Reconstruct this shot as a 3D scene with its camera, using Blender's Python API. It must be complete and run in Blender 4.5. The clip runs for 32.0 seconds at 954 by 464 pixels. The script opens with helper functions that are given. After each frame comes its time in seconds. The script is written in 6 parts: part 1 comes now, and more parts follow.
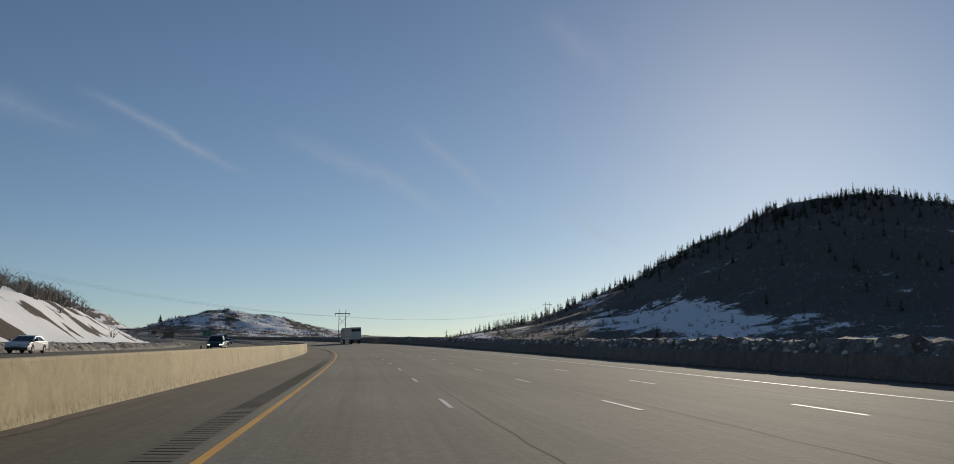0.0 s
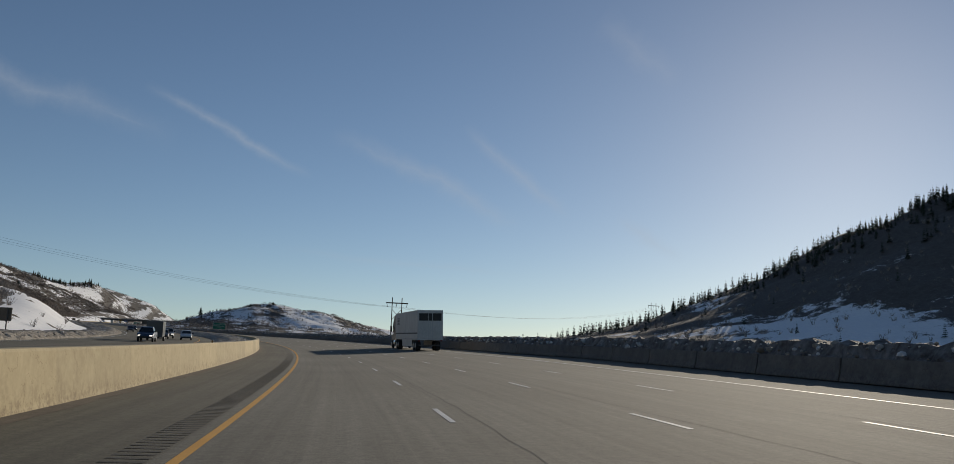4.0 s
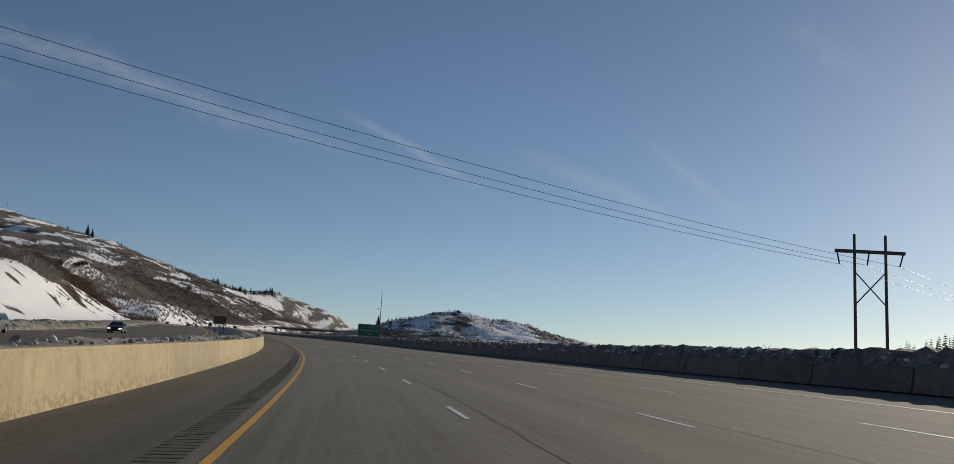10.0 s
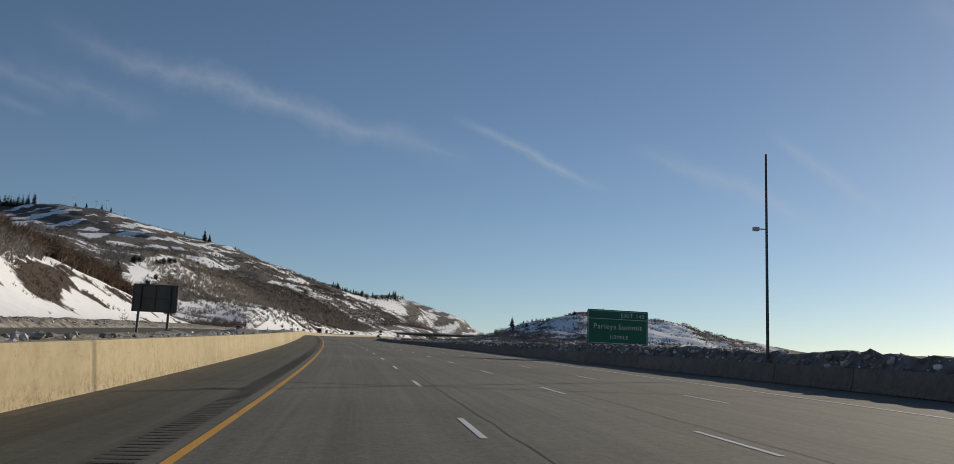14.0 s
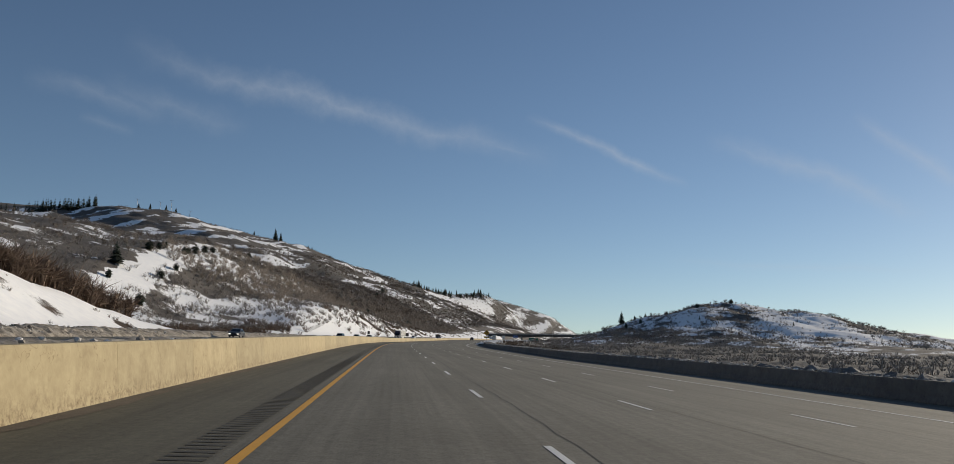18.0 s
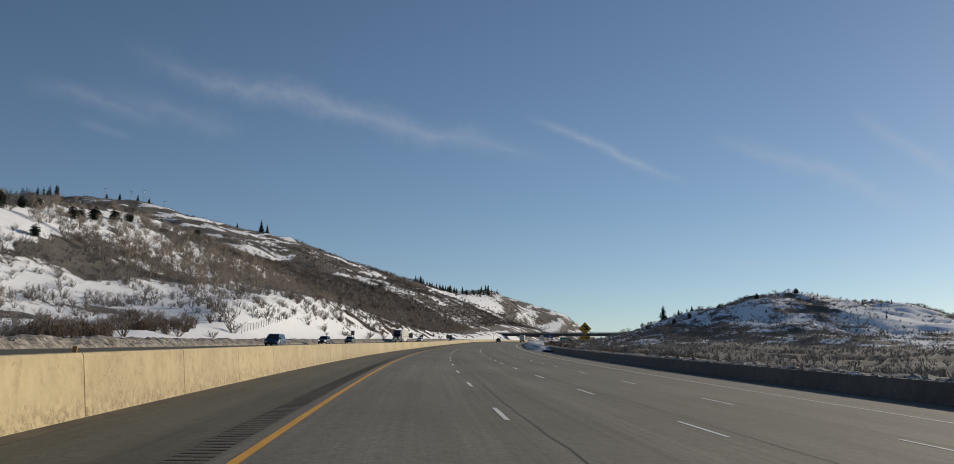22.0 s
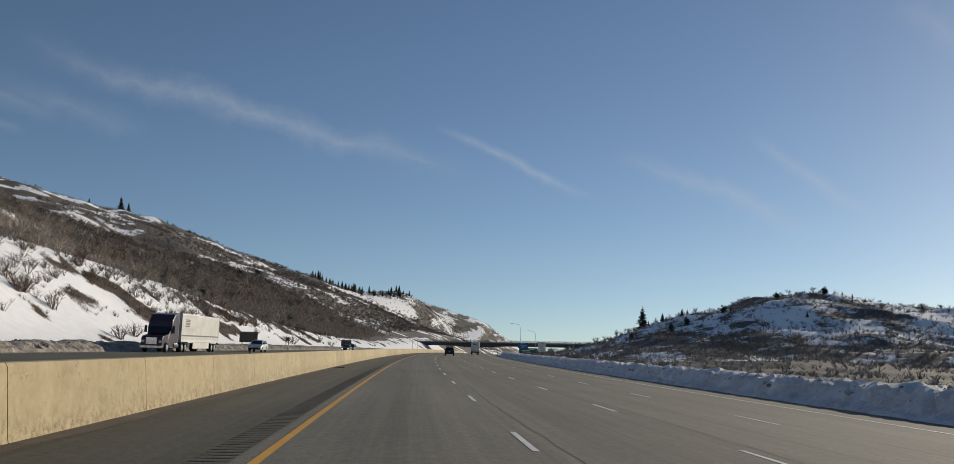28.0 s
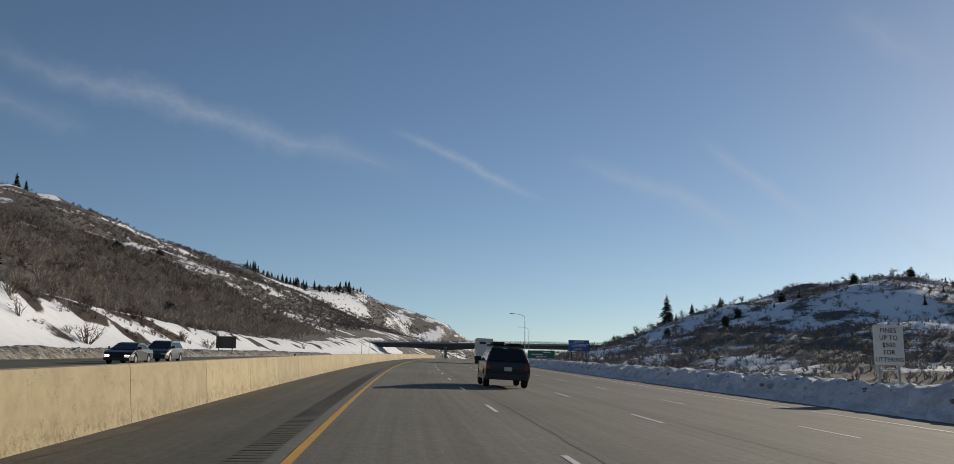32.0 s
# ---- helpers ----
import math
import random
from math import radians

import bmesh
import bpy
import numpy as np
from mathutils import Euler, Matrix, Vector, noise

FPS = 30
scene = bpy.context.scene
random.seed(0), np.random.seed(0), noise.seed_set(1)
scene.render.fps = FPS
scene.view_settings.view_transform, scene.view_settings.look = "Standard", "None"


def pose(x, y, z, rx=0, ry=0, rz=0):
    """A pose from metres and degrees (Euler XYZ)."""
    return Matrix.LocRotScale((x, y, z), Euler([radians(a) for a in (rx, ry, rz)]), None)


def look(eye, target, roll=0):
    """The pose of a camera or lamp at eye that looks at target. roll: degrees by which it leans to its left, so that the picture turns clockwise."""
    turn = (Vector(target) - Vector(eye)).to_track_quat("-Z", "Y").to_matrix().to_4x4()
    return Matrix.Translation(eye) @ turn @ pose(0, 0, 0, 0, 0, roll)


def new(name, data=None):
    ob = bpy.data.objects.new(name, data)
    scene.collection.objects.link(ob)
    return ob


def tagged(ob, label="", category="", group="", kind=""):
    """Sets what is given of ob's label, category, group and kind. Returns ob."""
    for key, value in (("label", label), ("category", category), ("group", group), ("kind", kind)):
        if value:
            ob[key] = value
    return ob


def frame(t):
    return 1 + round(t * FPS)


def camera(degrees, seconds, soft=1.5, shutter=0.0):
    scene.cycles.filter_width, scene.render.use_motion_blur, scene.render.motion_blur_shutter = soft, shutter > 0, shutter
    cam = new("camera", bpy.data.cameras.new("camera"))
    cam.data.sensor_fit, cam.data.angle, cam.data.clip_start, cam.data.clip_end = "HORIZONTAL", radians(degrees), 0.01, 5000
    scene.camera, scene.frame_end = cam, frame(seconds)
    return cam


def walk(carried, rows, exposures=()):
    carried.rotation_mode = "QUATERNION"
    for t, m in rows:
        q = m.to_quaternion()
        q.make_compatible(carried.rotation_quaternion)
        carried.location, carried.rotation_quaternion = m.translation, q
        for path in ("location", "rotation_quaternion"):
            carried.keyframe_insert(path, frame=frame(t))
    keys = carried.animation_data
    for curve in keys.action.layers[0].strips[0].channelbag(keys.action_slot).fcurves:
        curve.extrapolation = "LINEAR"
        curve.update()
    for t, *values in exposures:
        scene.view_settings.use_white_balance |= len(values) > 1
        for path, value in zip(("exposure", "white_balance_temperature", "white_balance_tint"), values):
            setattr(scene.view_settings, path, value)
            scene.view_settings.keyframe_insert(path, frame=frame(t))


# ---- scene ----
cam = camera(56.36, 32.0, soft=0.8, shutter=0.0)
PATH = [
    (0.0, -0.02, -0.17, -0.00, -13.24, 8.68, -0.09),
    (0.5, 16.88, -1.99, 0.49, -13.22, 8.74, 0.22),
    (1.0, 33.79, -3.75, 0.99, -13.10, 8.76, 0.32),
    (1.5, 50.71, -5.42, 1.48, -12.98, 8.78, 0.56),
    (2.0, 67.64, -6.97, 1.98, -12.70, 8.79, 0.88),
    (2.5, 84.59, -8.36, 2.49, -11.94, 8.80, 1.22),
    (3.0, 101.55, -9.55, 2.99, -11.41, 8.86, 1.53),
    (3.5, 118.52, -10.51, 3.50, -10.56, 8.91, 1.84),
    (4.0, 135.51, -11.22, 4.01, -9.61, 8.98, 2.14),
    (4.5, 152.50, -11.64, 4.53, -8.76, 9.04, 2.45),
    (5.0, 169.50, -11.76, 5.06, -7.31, 9.01, 2.62),
    (5.5, 186.50, -11.59, 5.59, -5.85, 8.97, 2.87),
    (6.0, 203.49, -11.13, 6.13, -5.45, 9.09, 2.88),
    (6.5, 220.47, -10.37, 6.67, -3.86, 9.07, 3.16),
    (7.0, 237.44, -9.33, 7.23, -3.28, 9.07, 3.13),
    (7.5, 254.38, -8.03, 7.79, -2.85, 9.10, 3.12),
    (8.0, 271.31, -6.47, 8.36, -1.93, 9.16, 3.23),
    (8.5, 288.20, -4.66, 8.94, -0.48, 9.21, 3.50),
    (9.0, 305.07, -2.61, 9.52, 0.00, 9.21, 3.57),
    (9.5, 321.91, -0.30, 10.11, 0.50, 9.36, 3.49),
    (10.0, 338.71, 2.28, 10.71, 2.06, 9.31, 3.19),
    (10.5, 355.46, 5.12, 11.31, 2.70, 9.23, 2.82),
    (11.0, 372.17, 8.25, 11.92, 3.37, 9.32, 2.85),
    (11.5, 388.83, 11.66, 12.54, 4.10, 9.32, 3.06),
    (12.0, 405.42, 15.36, 13.17, 5.42, 9.28, 2.97),
    (12.5, 421.94, 19.35, 13.81, 6.09, 9.22, 2.79),
    (13.0, 438.40, 23.63, 14.47, 7.96, 9.13, 2.71),
    (13.5, 454.79, 28.16, 15.13, 8.67, 9.22, 2.54),
    (14.0, 471.11, 32.93, 15.82, 9.85, 9.16, 2.43),
    (14.5, 487.36, 37.92, 16.51, 10.74, 9.15, 2.20),
    (15.0, 503.56, 43.09, 17.22, 11.45, 9.10, 1.99),
    (15.5, 519.71, 48.41, 17.93, 12.35, 9.05, 1.78),
    (16.0, 535.81, 53.85, 18.65, 13.17, 9.02, 1.57),
    (16.5, 551.88, 59.39, 19.38, 13.64, 8.99, 1.35),
    (17.0, 567.93, 65.01, 20.10, 14.08, 9.02, 1.16),
    (17.5, 583.95, 70.70, 20.83, 14.53, 9.05, 1.15),
    (18.0, 599.95, 76.44, 21.54, 14.92, 9.01, 1.19),
    (18.5, 615.93, 82.22, 22.25, 15.34, 9.05, 1.11),
    (19.0, 631.92, 88.02, 22.95, 15.67, 9.01, 1.06),
    (19.5, 647.90, 93.81, 23.64, 15.95, 9.00, 0.86),
    (20.0, 663.88, 99.60, 24.32, 15.72, 9.04, 0.53),
    (20.5, 679.88, 105.35, 24.98, 14.95, 9.06, 0.30),
    (21.0, 695.90, 111.05, 25.64, 14.71, 9.01, 0.13),
    (21.5, 711.94, 116.68, 26.28, 14.88, 9.02, 0.27),
    (22.0, 728.00, 122.22, 26.91, 14.89, 9.04, 0.40),
    (22.5, 744.11, 127.66, 27.53, 13.72, 9.05, 0.76),
    (23.0, 760.25, 132.98, 28.15, 13.31, 9.06, 0.82),
    (23.5, 776.44, 138.16, 28.76, 13.09, 9.05, 0.84),
    (24.0, 792.68, 143.19, 29.37, 12.42, 9.11, 0.78),
    (24.5, 808.96, 148.07, 29.98, 12.47, 9.15, 0.90),
    (25.0, 825.29, 152.80, 30.59, 11.65, 9.30, 1.02),
    (25.5, 841.66, 157.38, 31.21, 10.86, 9.29, 1.11),
    (26.0, 858.07, 161.81, 31.83, 10.56, 9.35, 1.20),
    (26.5, 874.51, 166.11, 32.47, 10.41, 9.47, 1.29),
    (27.0, 890.99, 170.30, 33.11, 10.28, 9.57, 1.38),
    (27.5, 907.49, 174.38, 33.77, 10.05, 9.64, 1.47),
    (28.0, 924.01, 178.38, 34.43, 8.92, 9.77, 1.16),
    (28.5, 940.56, 182.30, 35.10, 8.79, 9.73, 1.29),
    (29.0, 957.12, 186.14, 35.78, 8.54, 9.81, 1.20),
    (29.5, 973.69, 189.95, 36.46, 7.75, 9.85, 1.20),
    (30.0, 990.28, 193.67, 37.15, 7.64, 9.88, 1.38),
    (30.5, 1006.89, 197.31, 37.84, 7.53, 9.90, 1.35),
    (31.0, 1023.52, 200.85, 38.53, 6.82, 9.95, 1.16),
    (31.5, 1040.19, 204.23, 39.22, 6.03, 9.96, 0.94),
    (32.0, 1056.87, 207.48, 39.90, 5.87, 9.97, 0.80),
]
HEADING = [-0.0993, -0.1150, -0.0938, -0.0373, 0.0318, 0.0966, 0.1626, 0.2336, 0.2941, 0.3283, 0.3486, 0.3535, 0.3344, 0.2949, 0.2562, 0.2324, 0.2146, 0.1902, 0.1640, 0.1380, 0.1120, 0.0900, 0.0800]
GRADE = [0.0275, 0.0291, 0.0297, 0.0341, 0.0362, 0.0450, 0.0396, 0.0337, 0.0400, 0.0416, 0.0370, 0.0340, 0.0330]


def aim(x, y, z, yaw, pitch, roll):
    a, b = radians(yaw), radians(pitch)
    way = Vector((math.cos(a) * math.cos(b), math.sin(a) * math.cos(b), math.sin(b)))
    eye = Vector((x, y, z))
    return look(eye, eye + way * 10, roll)


EXPOSURES = [(0.0, -0.38), (4.8, -0.38), (6.0, -0.28), (9.0, -0.38), (12.0, -0.38), (14.0, -0.2), (25.0, -0.15), (32.0, -0.15)]
walk(cam, [(r[0], aim(*r[1:])) for r in PATH], EXPOSURES)

# ---- sky and sun ----
SUN_AZ, SUN_EL = radians(-33.0), radians(15.8)
world = bpy.data.worlds.new("sky")
scene.world = world
world.use_nodes = True
nt = world.node_tree
nt.nodes.clear()


def wn(kind, **kw):
    n = nt.nodes.new(kind)
    for k, v in kw.items():
        n.inputs[k].default_value = v
    return n


sky = nt.nodes.new("ShaderNodeTexSky")
sky.sky_type, sky.sun_disc = "NISHITA", False
sky.sun_elevation, sky.sun_rotation = SUN_EL, radians(90) - SUN_AZ
sky.altitude, sky.air_density, sky.dust_density, sky.ozone_density = 2000, 1.0, 0.6, 2.0
back = wn("ShaderNodeBackground", Strength=0.088)
outw = nt.nodes.new("ShaderNodeOutputWorld")
# thin cirrus streaks: each a soft band along a great circle
geo = nt.nodes.new("ShaderNodeTexCoord")


def wmath(op, a, b=None, c=None):
    n = nt.nodes.new("ShaderNodeMath")
    n.operation = op
    for i, v in enumerate((a, b, c)):
        if v is None:
            continue
        if hasattr(v, "is_linked"):
            nt.links.new(v, n.inputs[i])
        else:
            n.inputs[i].default_value = v
    return n.outputs[0]


def direction(az, el):
    a, e = radians(az), radians(el)
    return Vector((math.cos(a) * math.cos(e), math.sin(a) * math.cos(e), math.sin(e)))


def dot_with(v):
    n = nt.nodes.new("ShaderNodeVectorMath")
    n.operation = "DOT_PRODUCT"
    nt.links.new(geo.outputs["Generated"], n.inputs[0])
    n.inputs[1].default_value = v
    return n.outputs["Value"]


wisp = nt.nodes.new("ShaderNodeTexNoise")
wisp.inputs["Scale"].default_value, wisp.inputs["Detail"].default_value, wisp.inputs["Roughness"].default_value = 9.0, 7.0, 0.65
nt.links.new(geo.outputs["Generated"], wisp.inputs["Vector"])
fine = nt.nodes.new("ShaderNodeTexNoise")
fine.inputs["Scale"].default_value, fine.inputs["Detail"].default_value = 45.0, 5.0
nt.links.new(geo.outputs["Generated"], fine.inputs["Vector"])
cover = None
STREAKS = [
    ((35.9, 18.6), (11.4, 13.9), 0.03, 0.42),
    ((11.1, 16.3), (1.9, 12.1), 0.012, 0.5),
    ((-0.6, 14.6), (-11.8, 9.8), 0.022, 0.4),
    ((-8.9, 15.4), (-15.3, 10.4), 0.016, 0.4),
    ((15.5, 14.8), (11.2, 13.9), 0.012, 0.25),
    ((-18.9, 10.0), (-22.4, 7.4), 0.015, 0.3),
    ((42.5, 16.2), (34.8, 15.1), 0.02, 0.22),
    ((39.7, 14.4), (36.8, 13.9), 0.012, 0.15),
    ((2.0, 7.2), (-11.8, 6.3), 0.008, 0.18),
    ((1.3, 7.1), (-10.2, 6.5), 0.01, 0.15),
    ((38.4, 16.1), (30.2, 15.1), 0.03, 0.2),
    ((-17.7, 22.4), (-22.2, 18.6), 0.03, 0.25),
]
for (az0, el0), (az1, el1), wide, strength in STREAKS:
    a, b = direction(az0, el0), direction(az1, el1)
    side = a.cross(b).normalized()
    mid = (a + b).normalized()
    run = side.cross(mid).normalized()
    half_len = math.acos(max(-1, min(1, a.dot(b)))) / 2
    wide, strength = wide * 0.75, strength * 0.6
    off = wmath("ADD", dot_with(side), wmath("MULTIPLY", wmath("SUBTRACT", wisp.outputs["Fac"], 0.5), wide * 3.0))
    band = wmath("SUBTRACT", 1.0, wmath("MINIMUM", wmath("DIVIDE", wmath("ABSOLUTE", off), wide), 1.0))
    ends = wmath("SUBTRACT", 1.0, wmath("MINIMUM", wmath("POWER", wmath("DIVIDE", wmath("ABSOLUTE", dot_with(run)), half_len * 1.15), 2.0), 1.0))
    front = wmath("GREATER_THAN", dot_with(mid), 0.3)
    one = wmath("MULTIPLY", wmath("MULTIPLY", wmath("MULTIPLY", wmath("POWER", band, 1.5), ends), front), strength)
    cover = one if cover is None else wmath("MAXIMUM", cover, one)
cover = wmath("MULTIPLY", cover, wmath("ADD", wmath("MULTIPLY", fine.outputs["Fac"], 0.9), 0.5))
mixw = nt.nodes.new("ShaderNodeMix")
mixw.data_type = "RGBA"
nt.links.new(wmath("MINIMUM", cover, 0.9), mixw.inputs[0])
nt.links.new(sky.outputs[0], mixw.inputs[6])
mixw.inputs[7].default_value = (6.2, 6.6, 7.2, 1)
nt.links.new(mixw.outputs[2], back.inputs[0])

nt.links.new(back.outputs[0], outw.inputs[0])

lamp = bpy.data.lights.new("sun", "SUN")
lamp.energy, lamp.angle, lamp.color = 4.6, radians(0.53), (1.0, 0.88, 0.7)
sun = new("sun", lamp)
sun.matrix_world = look((0, 0, 0), (-math.cos(SUN_AZ) * math.cos(SUN_EL), -math.sin(SUN_AZ) * math.cos(SUN_EL), -math.sin(SUN_EL)))

# ---- the road's line: stations s in metres, offsets d to the left ----
SPEED, EYE = 34.0, 1.374
YELLOW, FACE = 1.68, 5.0


def spline(first, step, values, x):
    v = np.array(values)
    u = (x - first) / step
    i = np.clip(u.astype(int), 1, len(v) - 3)
    w = u - i
    return ((1 - w) ** 3 * v[i - 1] + (3 * w ** 3 - 6 * w ** 2 + 4) * v[i] + (-3 * w ** 3 + 3 * w ** 2 + 3 * w + 1) * v[i + 1] + w ** 3 * v[i + 2]) / 6


TT = np.arange(-1.0, 40.0, 0.05)
TURN = spline(-2.0, 2.0, HEADING, TT)
RISE = spline(-4.0, 4.0, GRADE, TT)
SS = TT * SPEED
RX, RY, RZ = (np.cumsum(q) * SPEED * 0.05 for q in (np.cos(TURN), np.sin(TURN), RISE))
ZERO = int(np.argmin(abs(TT)))
RX, RY, RZ = RX - RX[ZERO], RY - RY[ZERO], RZ - RZ[ZERO] - EYE


def extend(arr, slope0, slope1):
    a = arr[0] - slope0 * np.arange(400, 0, -1) * 1.7
    b = arr[-1] + slope1 * np.arange(1, 1201) * 1.7
    return np.concatenate([a, arr, b])


c0, s0, c1, s1 = math.cos(TURN[0]), math.sin(TURN[0]), math.cos(TURN[-1]), math.sin(TURN[-1])
RX, RY, RZ = extend(RX, c0, c1), extend(RY, s0, s1), extend(RZ, 0.02, 1.0)
RZ[-1200:] = RZ[-1201] + np.cumsum(np.interp(np.arange(1200) * 1.7, [0, 180, 320, 700], [0.033, 0.028, -0.01, -0.03])) * 1.7
TURN = np.concatenate([np.full(400, TURN[0]), TURN, np.full(1200, TURN[-1])])
SS = np.concatenate([SS[0] - np.arange(400, 0, -1) * 1.7, SS, SS[-1] + np.arange(1, 1201) * 1.7])


def line_at(s):
    return tuple(np.interp(s, SS, q) for q in (RX, RY, RZ, TURN))


# banking, in degrees, right side up: of the lanes, of the inner shoulder, and of the other carriageway
BANK_S = [25, 60, 110, 195, 300, 365, 433, 500, 637, 705, 807, 875, 1045, 1300, 1500]
BANK_LANES = [0.3, 0.5, 1.1, 2.6, 2.6, 2.3, 1.3, 0.5, -2.0, -2.7, -2.3, -2.0, -1.9, -1.9, 0.0]
BANK_SHOULDER = [-0.9, -0.9, -0.2, 0.7, 1.1, 1.2, 1.2, 0.5, -0.8, -0.9, -0.9, -0.7, -0.1, 0.0, 0.0]
BANK_OTHER = [-1.1, -0.9, -0.4, 0.3, 0.3, 0.1, -0.2, -0.5, -0.9, -1.0, -1.1, -1.0, -0.8, -0.6, 0.0]


def cross(s, d):
    """Height of the banked surface over the road's line."""
    lanes, inner, other = (np.tan(np.radians(np.interp(s, BANK_S, q))) for q in (BANK_LANES, BANK_SHOULDER, BANK_OTHER))
    rise = -lanes * np.clip(d, -21, 0) - inner * np.clip(d, 0, 5.7) - other * np.clip(d - 5.7, 0, 26.3)
    return rise * np.clip(1 - np.maximum((d - 32) / 90, (-21 - d) / 60), 0, 1)


def spot(s, d, up=0.0):
    x, y, z, a = line_at(s)
    return Vector((x - math.sin(a) * d, y + math.cos(a) * d, z + up + cross(s, d)))


def spot_pose(s, d, up=0.0, turn=0.0):
    """A pose at station s whose x axis runs along the road."""
    a = float(line_at(s)[3])
    return Matrix.Translation(spot(s, d, up)) @ Matrix.Rotation(a + radians(turn), 4, "Z")


def along(s, d, up=0.0, turn=0.0, step=3.0):
    """A pose on the road surface at station s: x along the road and up its slope."""
    p0, p1 = spot(s, d, up), spot(s + step, d, up)
    tilt = math.atan(spot(s, d + 0.5).z - spot(s, d - 0.5).z)
    return Matrix.Translation(p0) @ (p1 - p0).to_track_quat("X", "Z").to_matrix().to_4x4() @ Matrix.Rotation(tilt, 4, "X") @ Matrix.Rotation(radians(turn), 4, "Z")


def station(x, y):
    """Station, offset and road height for arrays of places."""
    s, d, z = np.empty_like(x), np.empty_like(x), np.empty_like(x)
    px, py, pz, pa, ps = RX[::4], RY[::4], RZ[::4], TURN[::4], SS[::4]
    for i in range(0, len(x), 20000):
        a, b = x[i:i + 20000, None], y[i:i + 20000, None]
        k = np.argmin((a - px) ** 2 + (b - py) ** 2, axis=1)
        dx, dy = x[i:i + 20000] - px[k], y[i:i + 20000] - py[k]
        along = dx * np.cos(pa[k]) + dy * np.sin(pa[k])
        s[i:i + 20000] = ps[k] + along
        d[i:i + 20000] = -dx * np.sin(pa[k]) + dy * np.cos(pa[k])
        z[i:i + 20000] = np.interp(ps[k] + along, SS, RZ) + cross(s[i:i + 20000], d[i:i + 20000])
    return s, d, z


# ---- materials ----
def material(name, build, rough=0.8, metal=0.0, colour=(0.5, 0.5, 0.5)):
    m = bpy.data.materials.new(name)
    m.use_nodes = True
    t = m.node_tree
    b = t.nodes["Principled BSDF"]
    b.inputs["Roughness"].default_value, b.inputs["Metallic"].default_value = rough, metal
    b.inputs["Base Color"].default_value = (*colour, 1)
    if build:
        build(t, b)
    return m


def node(t, kind, links=(), **kw):
    n = t.nodes.new(kind)
    for k, v in kw.items():
        if k in n.inputs:
            n.inputs[k].default_value = v
        else:
            n.inputs[k.replace("_", " ")].default_value = v
    for source, target in links:
        t.links.new(source, n.inputs[target])
    return n


def coords(t, scale=(1, 1, 1)):
    c = t.nodes.new("ShaderNodeTexCoord")
    m = t.nodes.new("ShaderNodeMapping")
    m.inputs["Scale"].default_value = scale
    t.links.new(c.outputs["Object"], m.inputs[0])
    return m.outputs[0]


def grain(t, vec, scale, detail=4.0, rough=0.6):
    return node(t, "ShaderNodeTexNoise", [(vec, "Vector")], Scale=scale, Detail=detail, Roughness=rough).outputs["Fac"]


def ramp(t, fac, stops):
    r = t.nodes.new("ShaderNodeValToRGB")
    e = r.color_ramp.elements
    for i, (p, c) in enumerate(stops):
        q = e[i] if i < 2 else e.new(p)
        q.position, q.color = p, (*c, 1) if len(c) == 3 else c
    t.links.new(fac, r.inputs[0])
    return r.outputs[0]


def mixed(t, fac, a, b, how="MIX"):
    m = t.nodes.new("ShaderNodeMix")
    m.data_type, m.blend_type = "RGBA", how
    for value, i in ((fac, 0), (a, 6), (b, 7)):
        if hasattr(value, "is_linked"):
            t.links.new(value, m.inputs[i])
        else:
            m.inputs[i].default_value = value if i == 0 else (*value, 1)
    return m.outputs[2]


def bump(t, b, fac, strength=0.3, depth=0.02):
    n = node(t, "ShaderNodeBump", [(fac, "Height")], Strength=strength, Distance=depth)
    t.links.new(n.outputs[0], b.inputs["Normal"])


def speckled(c1, c2, big=0.3, small=20.0, strength=0.3, depth=0.01, spread=(0.35, 0.65)):
    def build(t, b):
        v = coords(t)
        k = mixed(t, 0.5, ramp(t, grain(t, v, big), [(spread[0], c1), (spread[1], c2)]), ramp(t, grain(t, v, small, 6), [(0.3, c1), (0.7, c2)]))
        t.links.new(k, b.inputs["Base Color"])
        bump(t, b, grain(t, v, small, 6), strength, depth)
    return build


def plain(name, colour, rough=0.6, metal=0.0, vary=0.12, size=4.0):
    a = tuple(c * (1 - vary) for c in colour)
    z = tuple(min(1, c * (1 + vary)) for c in colour)
    return material(name, speckled(a, z, size, size * 12, 0.1, 0.003), rough, metal)


